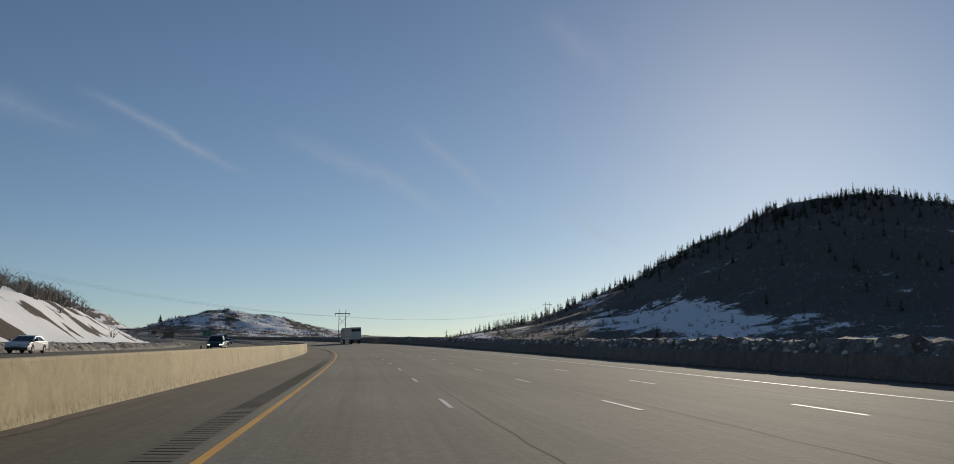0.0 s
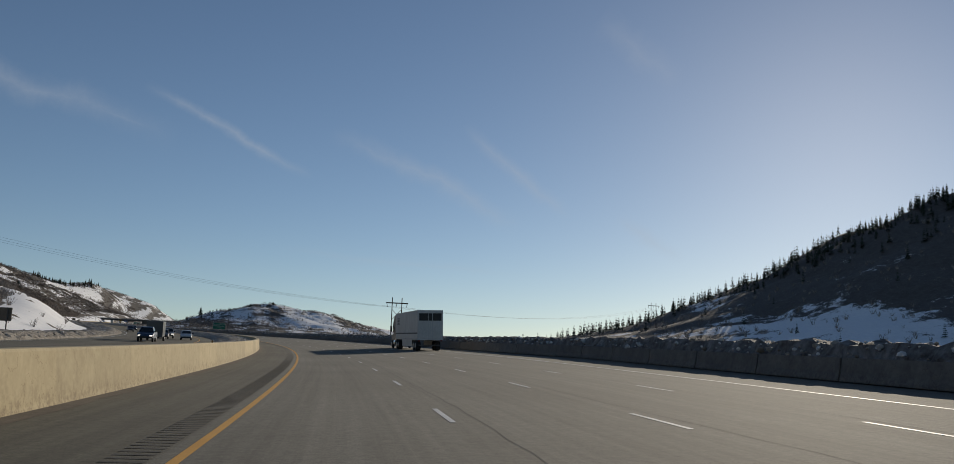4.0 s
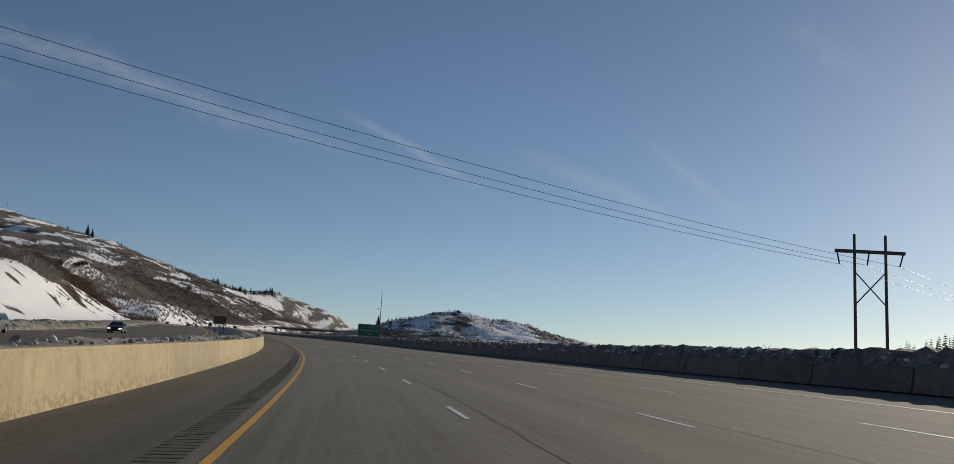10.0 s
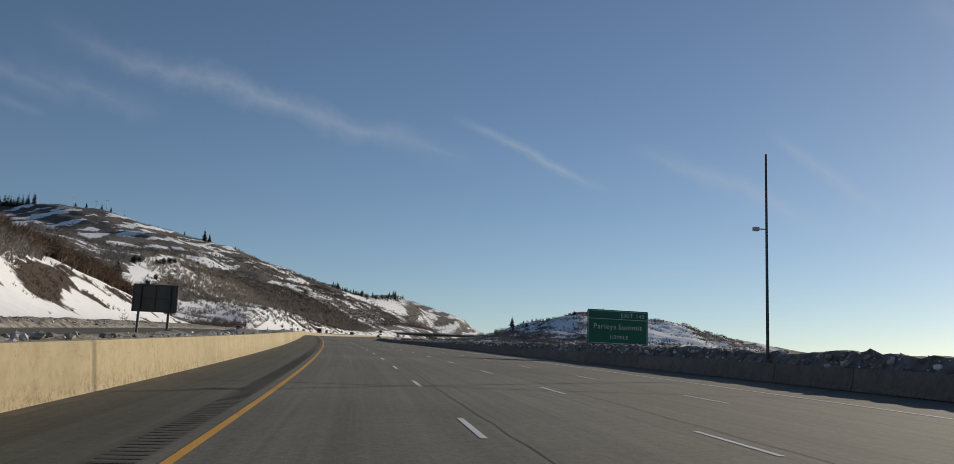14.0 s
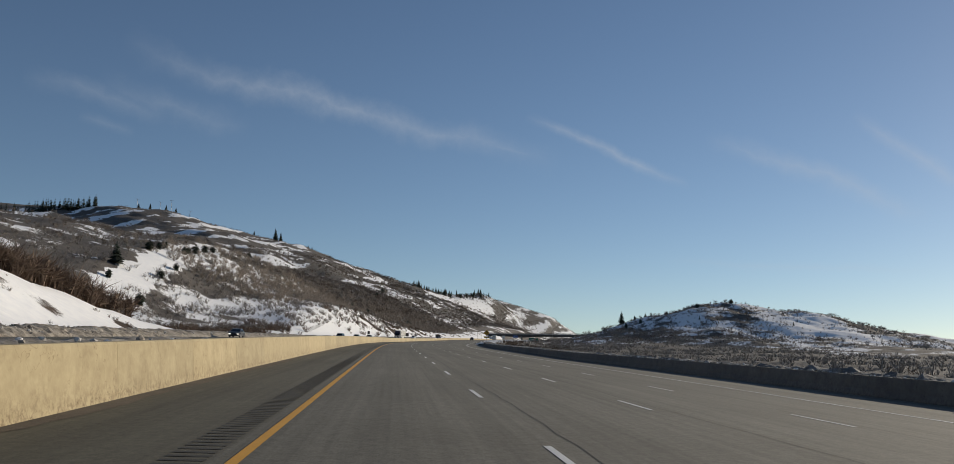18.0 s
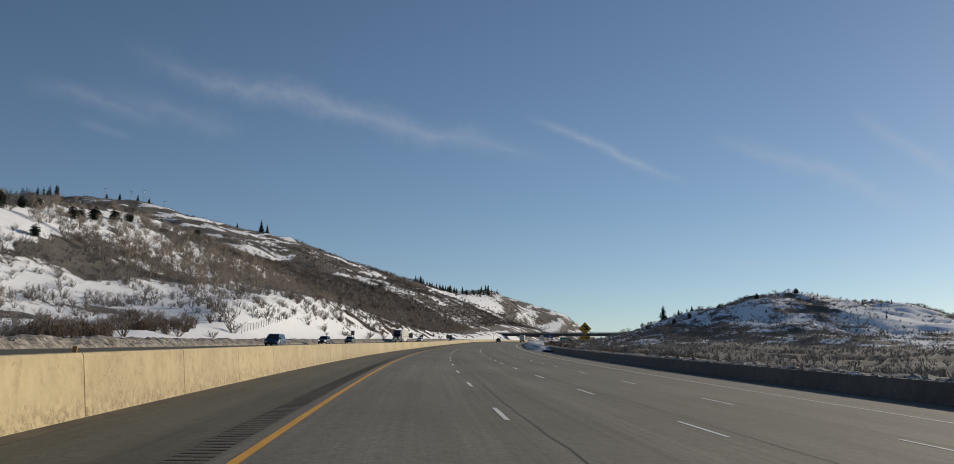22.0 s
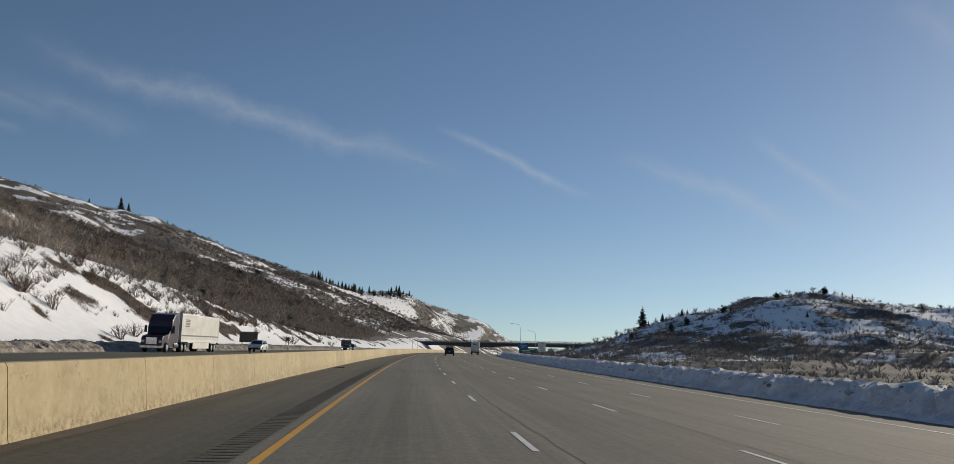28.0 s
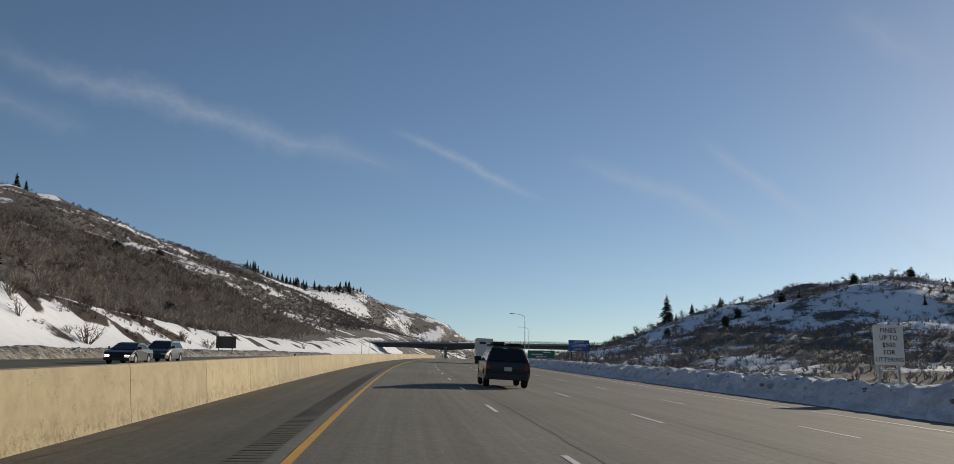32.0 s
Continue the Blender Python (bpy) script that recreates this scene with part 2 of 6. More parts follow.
def asphalt_build(t, b):
    c = t.nodes.new("ShaderNodeUVMap")
    v = coords(t)
    # wheel tracks and seams run along the lanes
    across = node(t, "ShaderNodeMapping", [(c.outputs[0], "Vector")], Scale=(0.012, 1.0, 1.0)).outputs[0]
    streak = mixed(t, 0.5, grain(t, across, 0.9, 3, 0.5), grain(t, across, 5.0, 5, 0.7))
    base_c = ramp(t, streak, [(0.36, (0.105, 0.1, 0.083)), (0.64, (0.178, 0.171, 0.144))])
    stain = ramp(t, grain(t, v, 0.07, 6, 0.65), [(0.3, (0.78, 0.77, 0.76)), (0.7, (1.15, 1.15, 1.15))])
    fine = ramp(t, mixed(t, 0.45, grain(t, v, 38.0, 4, 0.7), grain(t, v, 7.0, 6, 0.75)), [(0.32, (0.5, 0.5, 0.5)), (0.7, (1.6, 1.58, 1.55))])
    k = mixed(t, 1.0, mixed(t, 1.0, base_c, stain, "MULTIPLY"), fine, "MULTIPLY")
    # the inner shoulder is older, dirtier asphalt
    side = node(t, "ShaderNodeSeparateXYZ", [(c.outputs[0], "Vector")]).outputs["Y"]
    edge = node(t, "ShaderNodeMapRange", [(side, "Value")], From_Min=1.9, From_Max=2.0).outputs[0]
    k = mixed(t, edge, k, mixed(t, 1.0, k, (0.7, 0.69, 0.62), "MULTIPLY"))
    t.links.new(k, b.inputs["Base Color"])
    bump(t, b, mixed(t, 0.5, grain(t, v, 70.0, 3), grain(t, v, 18.0, 3)), 0.5, 0.008)


def concrete_build(light, dark, stain):
    def build(t, b):
        v = coords(t)
        info = t.nodes.new("ShaderNodeObjectInfo")
        seed = node(t, "ShaderNodeMath", [(info.outputs["Random"], 0)])
        seed.operation = "MULTIPLY"
        seed.inputs[1].default_value = 60.0
        off = node(t, "ShaderNodeCombineXYZ", [(seed.outputs[0], "X")]).outputs[0]
        vv = node(t, "ShaderNodeVectorMath", [(v, 0), (off, 1)]).outputs[0]
        k = ramp(t, mixed(t, 0.45, grain(t, vv, 1.1, 7, 0.65), grain(t, vv, 6.0, 5, 0.7)), [(0.36, dark), (0.62, light)])
        # each cast panel has its own tone
        tone = ramp(t, info.outputs["Random"], [(0.0, (0.86, 0.86, 0.86)), (1.0, (1.08, 1.07, 1.05))])
        k = mixed(t, 1.0, k, tone, "MULTIPLY")
        # faint brown patches, stronger in the splash zone near the road
        patch = ramp(t, grain(t, vv, 1.7, 8, 0.72), [(0.54, (0, 0, 0)), (0.72, (0.42, 0.42, 0.42))])
        k = mixed(t, patch, k, stain)
        low = node(t, "ShaderNodeSeparateXYZ", [(v, "Vector")]).outputs["Z"]
        splash = ramp(t, node(t, "ShaderNodeMath", [(low, 0), (grain(t, vv, 3.5, 6, 0.7), 1)]).outputs[0], [(0.6, (0.75, 0.75, 0.75)), (1.25, (0, 0, 0))])
        k = mixed(t, mixed(t, 1.0, splash, ramp(t, grain(t, vv, 7.0, 7, 0.78), [(0.47, (0, 0, 0)), (0.6, (1, 1, 1))]), "MULTIPLY"), k, stain)
        # hairline cracks
        wander = node(t, "ShaderNodeTexNoise", [(vv, "Vector")], Scale=0.9, Detail=5.0, Roughness=0.55).outputs["Fac"]
        hair = ramp(t, wander, [(0.497, (1, 1, 1)), (0.5, (0.62, 0.58, 0.52)), (0.503, (1, 1, 1))])
        k = mixed(t, 1.0, k, hair, "MULTIPLY")
        t.links.new(k, b.inputs["Base Color"])
        bump(t, b, grain(t, vv, 30.0, 5), 0.25, 0.006)
    return build


def ground_build(t, b):
    """Winter hillside: snow in drifts, grey-brown scrub and bare soil between."""
    v = coords(t)
    at = t.nodes.new("ShaderNodeAttribute")
    at.attribute_name = "snow"
    soil = t.nodes.new("ShaderNodeAttribute")
    soil.attribute_name = "soil"
    n = mixed(t, 0.5, grain(t, v, 0.09, 7, 0.7), mixed(t, 0.55, grain(t, v, 0.45, 6, 0.75), grain(t, v, 2.2, 4, 0.75)))
    half = node(t, "ShaderNodeMath", [(n, 0)])
    half.operation, half.inputs[1].default_value = "MULTIPLY", 1.15
    add = node(t, "ShaderNodeMath", [(half.outputs[0], 0), (at.outputs["Fac"], 1)])
    snow = ramp(t, add.outputs[0], [(0.98, (0, 0, 0)), (1.09, (1, 1, 1))])
    # litter, dead grass and low twigs between the shrubs, flecked with old snow
    brush = ramp(t, mixed(t, 0.5, grain(t, v, 0.35, 7, 0.75), grain(t, v, 2.8, 5, 0.8)), [(0.33, (0.05, 0.042, 0.036)), (0.52, (0.102, 0.088, 0.076)), (0.68, (0.178, 0.157, 0.139))])
    fleck = ramp(t, grain(t, v, 1.1, 8, 0.8), [(0.6, (0, 0, 0)), (0.67, (0.7, 0.7, 0.7))])
    brush = mixed(t, fleck, brush, (0.6, 0.6, 0.62))
    red = ramp(t, grain(t, v, 0.5, 6), [(0.3, (0.024, 0.014, 0.008)), (0.7, (0.066, 0.038, 0.021))])
    half2 = node(t, "ShaderNodeMath", [(n, 0)])
    half2.operation, half2.inputs[1].default_value = "MULTIPLY", 0.9
    n2 = node(t, "ShaderNodeMath", [(half2.outputs[0], 0), (soil.outputs["Fac"], 1)])
    under = mixed(t, ramp(t, soil.outputs["Fac"], [(0.02, (0, 0, 0)), (0.1, (1, 1, 1))]), brush, red)
    bare = ramp(t, n2.outputs[0], [(0.70, (1, 1, 1)), (0.78, (0, 0, 0))])
    white = ramp(t, grain(t, v, 0.6, 6), [(0.3, (0.82, 0.83, 0.86)), (0.7, (0.93, 0.93, 0.93))])
    snow = mixed(t, 1.0, snow, bare, "MULTIPLY")
    t.links.new(mixed(t, snow, under, white), b.inputs["Base Color"])
    # smooth snow, rough brush
    rough = mixed(t, mixed(t, 0.75, (0, 0, 0), snow), grain(t, v, 1.3, 8, 0.7), (0.5, 0.5, 0.5))
    bump(t, b, rough, 0.6, 0.25)


ASPHALT = material("asphalt", asphalt_build, 0.93)
ASPHALT.node_tree.nodes["Principled BSDF"].inputs["Specular IOR Level"].default_value = 0.3
CONCRETE = material("barrier_concrete", concrete_build((0.49, 0.408, 0.25), (0.375, 0.303, 0.178), (0.15, 0.1, 0.052)), 0.9)
# stained grey concrete, its colour lowered to carry the shade on the roadside barrier
SHADED_CONCRETE = material("shaded_concrete", concrete_build((0.19, 0.175, 0.155), (0.12, 0.11, 0.1), (0.06, 0.055, 0.05)), 0.9)
GROUND = material("winter_ground", ground_build, 0.9)
YELLOW_PAINT = material("yellow_paint", speckled((0.60, 0.28, 0.022), (0.78, 0.41, 0.045), 0.7, 25, 0.2), 0.7)
WHITE_PAINT = material("white_paint", speckled((0.55, 0.55, 0.53), (0.8, 0.8, 0.78), 0.9, 25, 0.2), 0.7)
SLOT = material("groove", speckled((0.02, 0.02, 0.02), (0.04, 0.038, 0.035), 1, 30), 0.95)
SNOW = material("ploughed_snow", speckled((0.46, 0.45, 0.44), (0.84, 0.84, 0.85), 0.7, 5.0, 0.9, 0.14, (0.36, 0.62)), 0.85)
DIRTY_SNOW = material("dirty_snow", speckled((0.10, 0.078, 0.054), (0.5, 0.45, 0.38), 0.9, 4.5, 0.9, 0.12, (0.38, 0.62)), 0.9)
# dirty snow seen against the sun: grime and backlit shade both in the colour
SHADED_GRIMY_SNOW = material("shaded_grimy_snow", speckled((0.045, 0.038, 0.031), (0.3, 0.29, 0.28), 1.1, 4.2, 0.9, 0.12, (0.42, 0.68)), 0.9)
STEEL = plain("galvanised_steel", (0.42, 0.43, 0.44), 0.45, 0.8)
DARK_STEEL = plain("weathered_steel", (0.09, 0.085, 0.08), 0.6, 0.5)
WOOD = plain("weathered_wood", (0.11, 0.085, 0.065), 0.85)


# ---- mesh helpers ----
def mesh_of(name, verts, faces, mats=(), uvs=None, smooth=False):
    me = bpy.data.meshes.new(name)
    me.from_pydata(verts, [], faces)
    for m in mats:
        me.materials.append(m)
    if uvs is not None:
        layer = me.uv_layers.new(name="UVMap")
        idx = np.empty(len(me.loops), dtype=np.int32)
        me.loops.foreach_get("vertex_index", idx)
        layer.data.foreach_set("uv", np.asarray(uvs, dtype=np.float32)[idx].ravel())
    if smooth:
        me.polygons.foreach_set("use_smooth", [True] * len(me.polygons))
    me.update()
    return me


def part(name, bm, mat, parent=None, label=""):
    me = bpy.data.meshes.new(name)
    bm.to_mesh(me)
    bm.free()
    me.materials.append(mat)
    ob = new(name, me)
    if parent is not None:
        ob.parent = parent
    if label:
        ob["label"] = label
    return ob


def base(name, m, label, category, group="", kind=""):
    ob = new(name)
    ob.matrix_world = m
    return tagged(ob, label, category, group, kind)


def box(bm, x0, x1, y0, y1, z0, z1, bevel=0.0, m=None):
    r = bmesh.ops.create_cube(bm, size=1.0, matrix=Matrix.Translation(((x0 + x1) / 2, (y0 + y1) / 2, (z0 + z1) / 2)) @ Matrix.Diagonal((x1 - x0, y1 - y0, z1 - z0, 1)))
    if bevel:
        edges = {e for v in r["verts"] for e in v.link_edges}
        r = bmesh.ops.bevel(bm, geom=list(edges), offset=bevel, segments=2, affect="EDGES", profile=0.5)
    if m is not None:
        bmesh.ops.transform(bm, matrix=m, verts=list({v for v in r["verts"]}))
    return bm


def rod(bm, a, b, r0, r1=None, n=8):
    a, b = Vector(a), Vector(b)
    r1 = r0 if r1 is None else r1
    m = Matrix.Translation((a + b) / 2) @ (b - a).to_track_quat("Z", "Y").to_matrix().to_4x4()
    bmesh.ops.create_cone(bm, cap_ends=True, segments=n, radius1=r0, radius2=r1, depth=(b - a).length, matrix=m)
    return bm


def B():
    return bmesh.new()


def strip(name, stations, profile, mat, label, category, kind="structure", wobble=None, smooth=False):
    """A sheet along the road: profile gives (offset, height) pairs, or a function of the station that does."""
    verts, uvs, faces = [], [], []
    n = None
    for i, s in enumerate(stations):
        pr = profile(s) if callable(profile) else profile
        n = len(pr)
        for j, (d, up) in enumerate(pr):
            p = spot(s, d, up)
            if wobble:
                p = p + wobble(s, d, j)
            verts.append(p)
            uvs.append((s, d))
    for i in range(len(stations) - 1):
        for j in range(n - 1):
            a = i * n + j
            faces.append((a, a + 1, a + n + 1, a + n))
    ob = new(name, mesh_of(name, verts, faces, [mat], uvs, smooth))
    return tagged(ob, label, category, "", kind)


# ---- the land ----
def smooth(a, b, x):
    u = np.clip((x - a) / (b - a), 0, 1)
    return u * u * (3 - 2 * u)


LEFT_EDGE = 32.5
RIGHT_EDGE = -22.0


def fractal(x, y, size, octaves=4):
    """Cheap smooth noise for arrays, from sums of turned sines."""
    out = np.zeros_like(x)
    amp, k = 1.0, 2 * math.pi / size
    rng = np.random.RandomState(5)
    for o in range(octaves):
        for q in range(3):
            a, p1, p2 = rng.uniform(0, 6.28, 3)
            u = x * math.cos(a) + y * math.sin(a)
            v = -x * math.sin(a) + y * math.cos(a)
            out += amp / 3 * np.sin(k * u + p1 + 1.3 * np.sin(k * 0.7 * v + p2))
        amp, k = amp * 0.5, k * 2.07
    return out


def bump_at(x, y, cx, cy, rx, ry):
    return np.exp(-(((x - cx) / rx) ** 2 + ((y - cy) / ry) ** 2))


def height(x, y):
    """Ground height, and how much snow and bare soil lie there, for arrays of places."""
    s, d, z = station(x, y)
    n1, n2, n3 = fractal(x, y, 420), fractal(x + 900, y, 90), fractal(x, y + 300, 22, 3)
    # hillside on the left: a long spur
    dh = d + np.interp(s, [1250, 1330, 1490, 1800, 1910, 2110, 2310, 2600], [0, 8, 27, 60, 76, 97, 120, 150])
    hill = 230 * np.tanh(np.maximum(dh - 10, 0) / 520) ** 1.2
    hill *= (0.42 + 0.58 * smooth(250, 1250, s)) * (1 - smooth(2400, 3200, s))
    cap = np.interp(s, [300, 600, 1000, 1270, 1360, 1525, 1700, 1850], [46, 50, 58, 74, 90, 119, 172, 232])
    hill = -12 * np.log(np.exp(-hill / 12) + np.exp(-cap / 12))
    hill += 30 * bump_at(s, dh, 2460, 250, 170, 130) - 13 * bump_at(s, dh, 2080, 360, 120, 130) - 14 * bump_at(s, dh, 1765, 245, 110, 80) - 10 * bump_at(s, dh, 1600, 195, 110, 80) - 11 * bump_at(s, dh, 1950, 290, 90, 90) + 13 * bump_at(s, dh, 2226, 262, 80, 50)
    hill += 8 * bump_at(s, d, 330, 128, 70, 45)
    crest = np.interp(s, [840, 898, 950, 1043, 1216, 1300], [96, 107, 115, 132, 143, 140])
    spur = smooth(840, 920, s) * (1 - smooth(1170, 1250, s))
    hill -= 13 * bump_at(s, dh, 1680, 470, 190, 120) - 24 * bump_at(s, dh, 2450, 190, 170, 75)
    hill -= 9 * bump_at(s, d, 1150, 188, 110, 36) + 8 * bump_at(s, d, 1060, 240, 90, 40)
    hill += np.interp(s, [1000, 1120], [4.0, 2.0]) * spur * np.where(d < crest, bump_at(s, d, s, crest, 1, 34), bump_at(s, d, s, crest, 1, 14))
    brow = y - (515 - 0.156 * (x - 1894))
    hill += 12 * np.exp(-(brow / 42) ** 2) * smooth(1790, 1900, x) * (1 - smooth(2180, 2260, x)) - 16 * bump_at(x, y, 1410, 485, 170, 110) - 16 * bump_at(x, y, 1240, 520, 130, 90) - 17 * bump_at(x, y, 2260, 640, 130, 60) - 7 * bump_at(x, y, 2360, 575, 100, 60)
    hill += np.clip((d - 90) / 150, 0, 1) * (n1 * 6 + n2 * 2.6)
    # road cut on the left
    cut = np.interp(s, [-200, 0, 110, 165, 215, 270, 320, 420, 500, 560, 650, 700, 740, 778, 800, 860, 900, 950, 1050, 1100, 1140, 1210, 1280, 1400],
                    [5, 6, 8, 11, 9, 3, 3, 8, 10, 13, 17.6, 15.5, 10, 2.5, 0.6, 1, 3, 6, 9, 10, 9, 7, 5.5, 3.5])
    foot = np.interp(s, [0, 200, 300, 450, 560, 650, 760, 900, 1100], [36, 36, 39, 37, 36, 39, 39, 36, 36])
    # the bank stands higher beside the last straight, and falls back to the hill behind
    more = np.interp(s, [920, 970, 1010, 1060, 1110, 1150, 1210, 1280], [0, 4, 6, 7, 6, 5, 2, 0])
    u = (d - foot) / ((cut + more) * 1.5 + 6)
    bank = (cut + more * (1 - smooth(80, 170, d))) * smooth(0, 1, np.clip(u, 0, 1))
    left = bank + np.maximum(hill - 0.16 * np.maximum(d, 0) * (1 - smooth(60, 160, d)), 0) * smooth(46, 115, dh)
    # land on the right: a dip, a wooded knoll ahead, a mountain near the start
    right = -np.interp(s, [0, 150, 700, 900], [4, 7.5, 7.5, 4]) * smooth(23, 46, -d) + n2 * 1.2 * smooth(30, 70, -d)
    reach = np.where(y < 72, 168.0, 105.0)
    knoll = 40.5 * np.exp(-(np.abs((x - 1500) / 175) ** 2.3 + np.abs((y - 72) / reach) ** 2.2)) * (1 + 0.06 * n2)
    mount = 130 * bump_at(x, y, 640, -468, 240, 204) * (1 + 0.04 * n2)
    far = 60 * smooth(500, 1800, -d) * (1 + 0.4 * n1) + 40 * smooth(2600, 3800, s) * (1 + 0.5 * n1)
    rise = np.where((d > 0) | ((s > 1650) & (dh > 0)), left, right + (knoll + mount) * smooth(15, 45, -d) + far)
    road = (d > RIGHT_EDGE) & (d < LEFT_EDGE) & (s < 1650)
    rough = n3 * 0.35 * smooth(LEFT_EDGE, LEFT_EDGE + 14, d) + n3 * 0.3 * smooth(-RIGHT_EDGE, -RIGHT_EDGE + 12, -d)
    rise = np.where(road, -0.5, rise - 0.12) + rough
    # snow: drifts on the open hill, clean on the banks, thin under the scrub
    drift = 0.34 * fractal(x + 0.4 * y, y * 1.5, 150, 5) + 0.36 * fractal(x, y + 77, 34, 3)
    snow = np.where(d > 0, 0.29 + 0.5 * drift, 0.38 + 0.32 * drift) + np.where(d < 0, 0.07 * bump_at(x, y, 1490, 60, 170, 140), 0)
    # wind-packed snow lies in stripes along the upper slopes
    high = smooth(165, 220, dh) * smooth(900, 1250, s)
    snow = snow + high * (np.interp(s, [1200, 1500, 1750, 1900], [-0.02, 0.02, -0.02, -0.06]) + 0.42 * fractal(s * 0.35 + dh * 0.2, dh * 1.6, 75, 4))
    near = smooth(0, 1, np.clip((d - foot + 5) / 6, 0, 1)) * (1 - smooth(0.95, 1.35, u + 0.3 * bump_at(s, d, 735, 60, 50, 60) - 0.12 * smooth(960, 1010, s))) * (1 - smooth(1560, 1660, s))
    snow = np.maximum(snow, near * 1.1)
    # a spur of open snow: clean along its crest, shrubby meadow below
    below = smooth(42, 52, d) * (1 - smooth(-6, 3, d - crest)) * smooth(770, 850, s) * (1 - smooth(1195, 1235, s))
    lower = (1 - smooth(1000, 1090, s + 1.2 * (d - 70)))
    cover = np.where(d > crest - 13, 0.86, 0.39 + 0.1 * lower) + 0.5 * drift
    snow = np.where(below > 0.5, np.maximum(snow * 0.6, cover), snow)
    snow = snow + 0.13 * smooth(118, 140, d) * smooth(1080, 1150, s) * (1 - smooth(1300, 1400, s))
    snow = np.where((s > 1930) & (dh > 0), 0.41 + 0.24 * drift + 0.16 * fractal(s * 0.3 + dh * 0.5, dh * 1.5, 60, 4), snow)
    gaps = smooth(1060, 1150, s) * (1 - smooth(1900, 2000, s)) * smooth(0.05, 0.55, fractal(s * 0.55 + d * 0.9, d * 1.3 - s * 0.2, 46, 4))
    snow = snow + (d > 62) * gaps * np.interp(d, [70, 130, 200, 300], [0.1, 0.16, 0.12, 0.08])
    ledge = np.interp(s, [1300, 1358, 1410, 1548, 1700], [132, 140, 146, 160, 186])
    snow = np.maximum(snow, (0.44 * np.exp(-((d - ledge) / 13) ** 2) + 0.5 * drift) * smooth(1290, 1340, s) * (1 - smooth(1640, 1740, s)))
    snow = np.maximum(snow, np.exp(-((brow + 27) / 20) ** 2) * smooth(1860, 1900, x) * (1 - smooth(2060, 2160, x)) * 1.1)
    snow = np.where(d < 0, snow + 0.2 * bump_at(x, y, 1360, 10, 90, 30) + 0.6 * bump_at(x, y, 1332, -12, 16, 30) + 0.3 * bump_at(x, y, 480, -240, 72, 32) - 0.22 * bump_at(x, y, 592, -416, 264, 192), snow)
    snow = snow - 0.34 * (d < -22) * (1 - smooth(140, 230, -d)) * smooth(120, 220, s) * (1 - smooth(1180, 1290, s))
    belt = smooth(1.1, 1.5, u - 0.5 * smooth(1050, 1120, s)) * (1 - smooth(100, 190, d)) * (d > 0) * np.interp(s, [720, 790, 1100, 1240], [1, 0, 0, 1])
    snow = snow - 0.3 * belt * (s < 1500) * (1 - 0.8 * smooth(150, 200, d))
    streak = 0.75 * fractal(s * 0.8 + d * 1.3, d * 0.4 - s * 0.15, 17, 4) + 0.5 * fractal(x + 50, y, 11, 3)
    much = np.interp(s, [0, 150, 250, 400, 540, 600, 700, 760, 800, 900, 960, 1040, 1090, 1200, 1280], [0.2, 0.45, 0.4, 0.05, 0.1, 0.15, 0.25, 0.1, -0.6, -0.35, -0.3, -0.25, 0.22, 0.5, 0.3])
    soil = np.where(d > 0, near * smooth(0.1, 0.4, u) * np.clip(much + 0.9 * streak - 0.35, 0, 1), 0)
    slip = 1.25 * bump_at(s - 4 * (d - 55), d, 663, 55.5, 24, 6.5) + 0.8 * bump_at(s + 3 * (d - 54), d, 722, 54, 16, 4) + 0.8 * bump_at(s + 3 * (d - 46), d, 1112, 47, 10, 4) + 0.8 * bump_at(s + 3 * (d - 46), d, 1150, 47, 9, 4)
    soil = np.where(d > 0, np.maximum(soil, np.clip(slip + 0.5 * streak - 0.25, 0, 1) * near), 0)
    return z + rise, np.clip(snow, 0, 1.2), soil


def land(name, xs, ys, keep, lower=None, label=""):
    gx, gy = np.meshgrid(xs, ys, indexing="ij")
    x, y = gx.ravel(), gy.ravel()
    z, snow, soil = height(x, y)
    if lower is not None:
        z = z - lower(x, y)
    nx, ny = len(xs), len(ys)
    i = np.arange(nx - 1)[:, None] * ny + np.arange(ny - 1)[None, :]
    quads = np.stack([i, i + ny, i + ny + 1, i + 1], -1).reshape(-1, 4)
    me = mesh_of(name, np.stack([x, y, z], -1).tolist(), quads.tolist(), [GROUND], None, True)
    for key, val in (("snow", snow), ("soil", soil)):
        a = me.attributes.new(key, "FLOAT", "POINT")
        a.data.foreach_set("value", val.astype(np.float32))
    return tagged(new(name, me), label, "ground", "", "structure")


def axis(*runs):
    out = []
    for a, b, step in runs:
        out.extend(np.arange(a, b, step))
    return np.array(out + [runs[-1][1]], dtype=float)


land("ground", axis((-2600, -500, 70), (-500, -100, 20), (-100, 1650, 4.0), (1650, 2500, 14), (2500, 4700, 70)),
     axis((-4300, -900, 90), (-900, -120, 16), (-120, 420, 4.0), (420, 1000, 9), (1000, 3800, 80)), None,
     label="snow-patched winter hillsides with grey-brown scrub and bare soil")

# ---- the carriageways ----
EDGE_S = [-200, 200, 300, 400, 520, 640, 900, 1000, 1500]
EDGE_D = [-13.1, -13.1, -13.1, -13.1, -13.1, -13.4, -14.0, -13.6, -13.1]
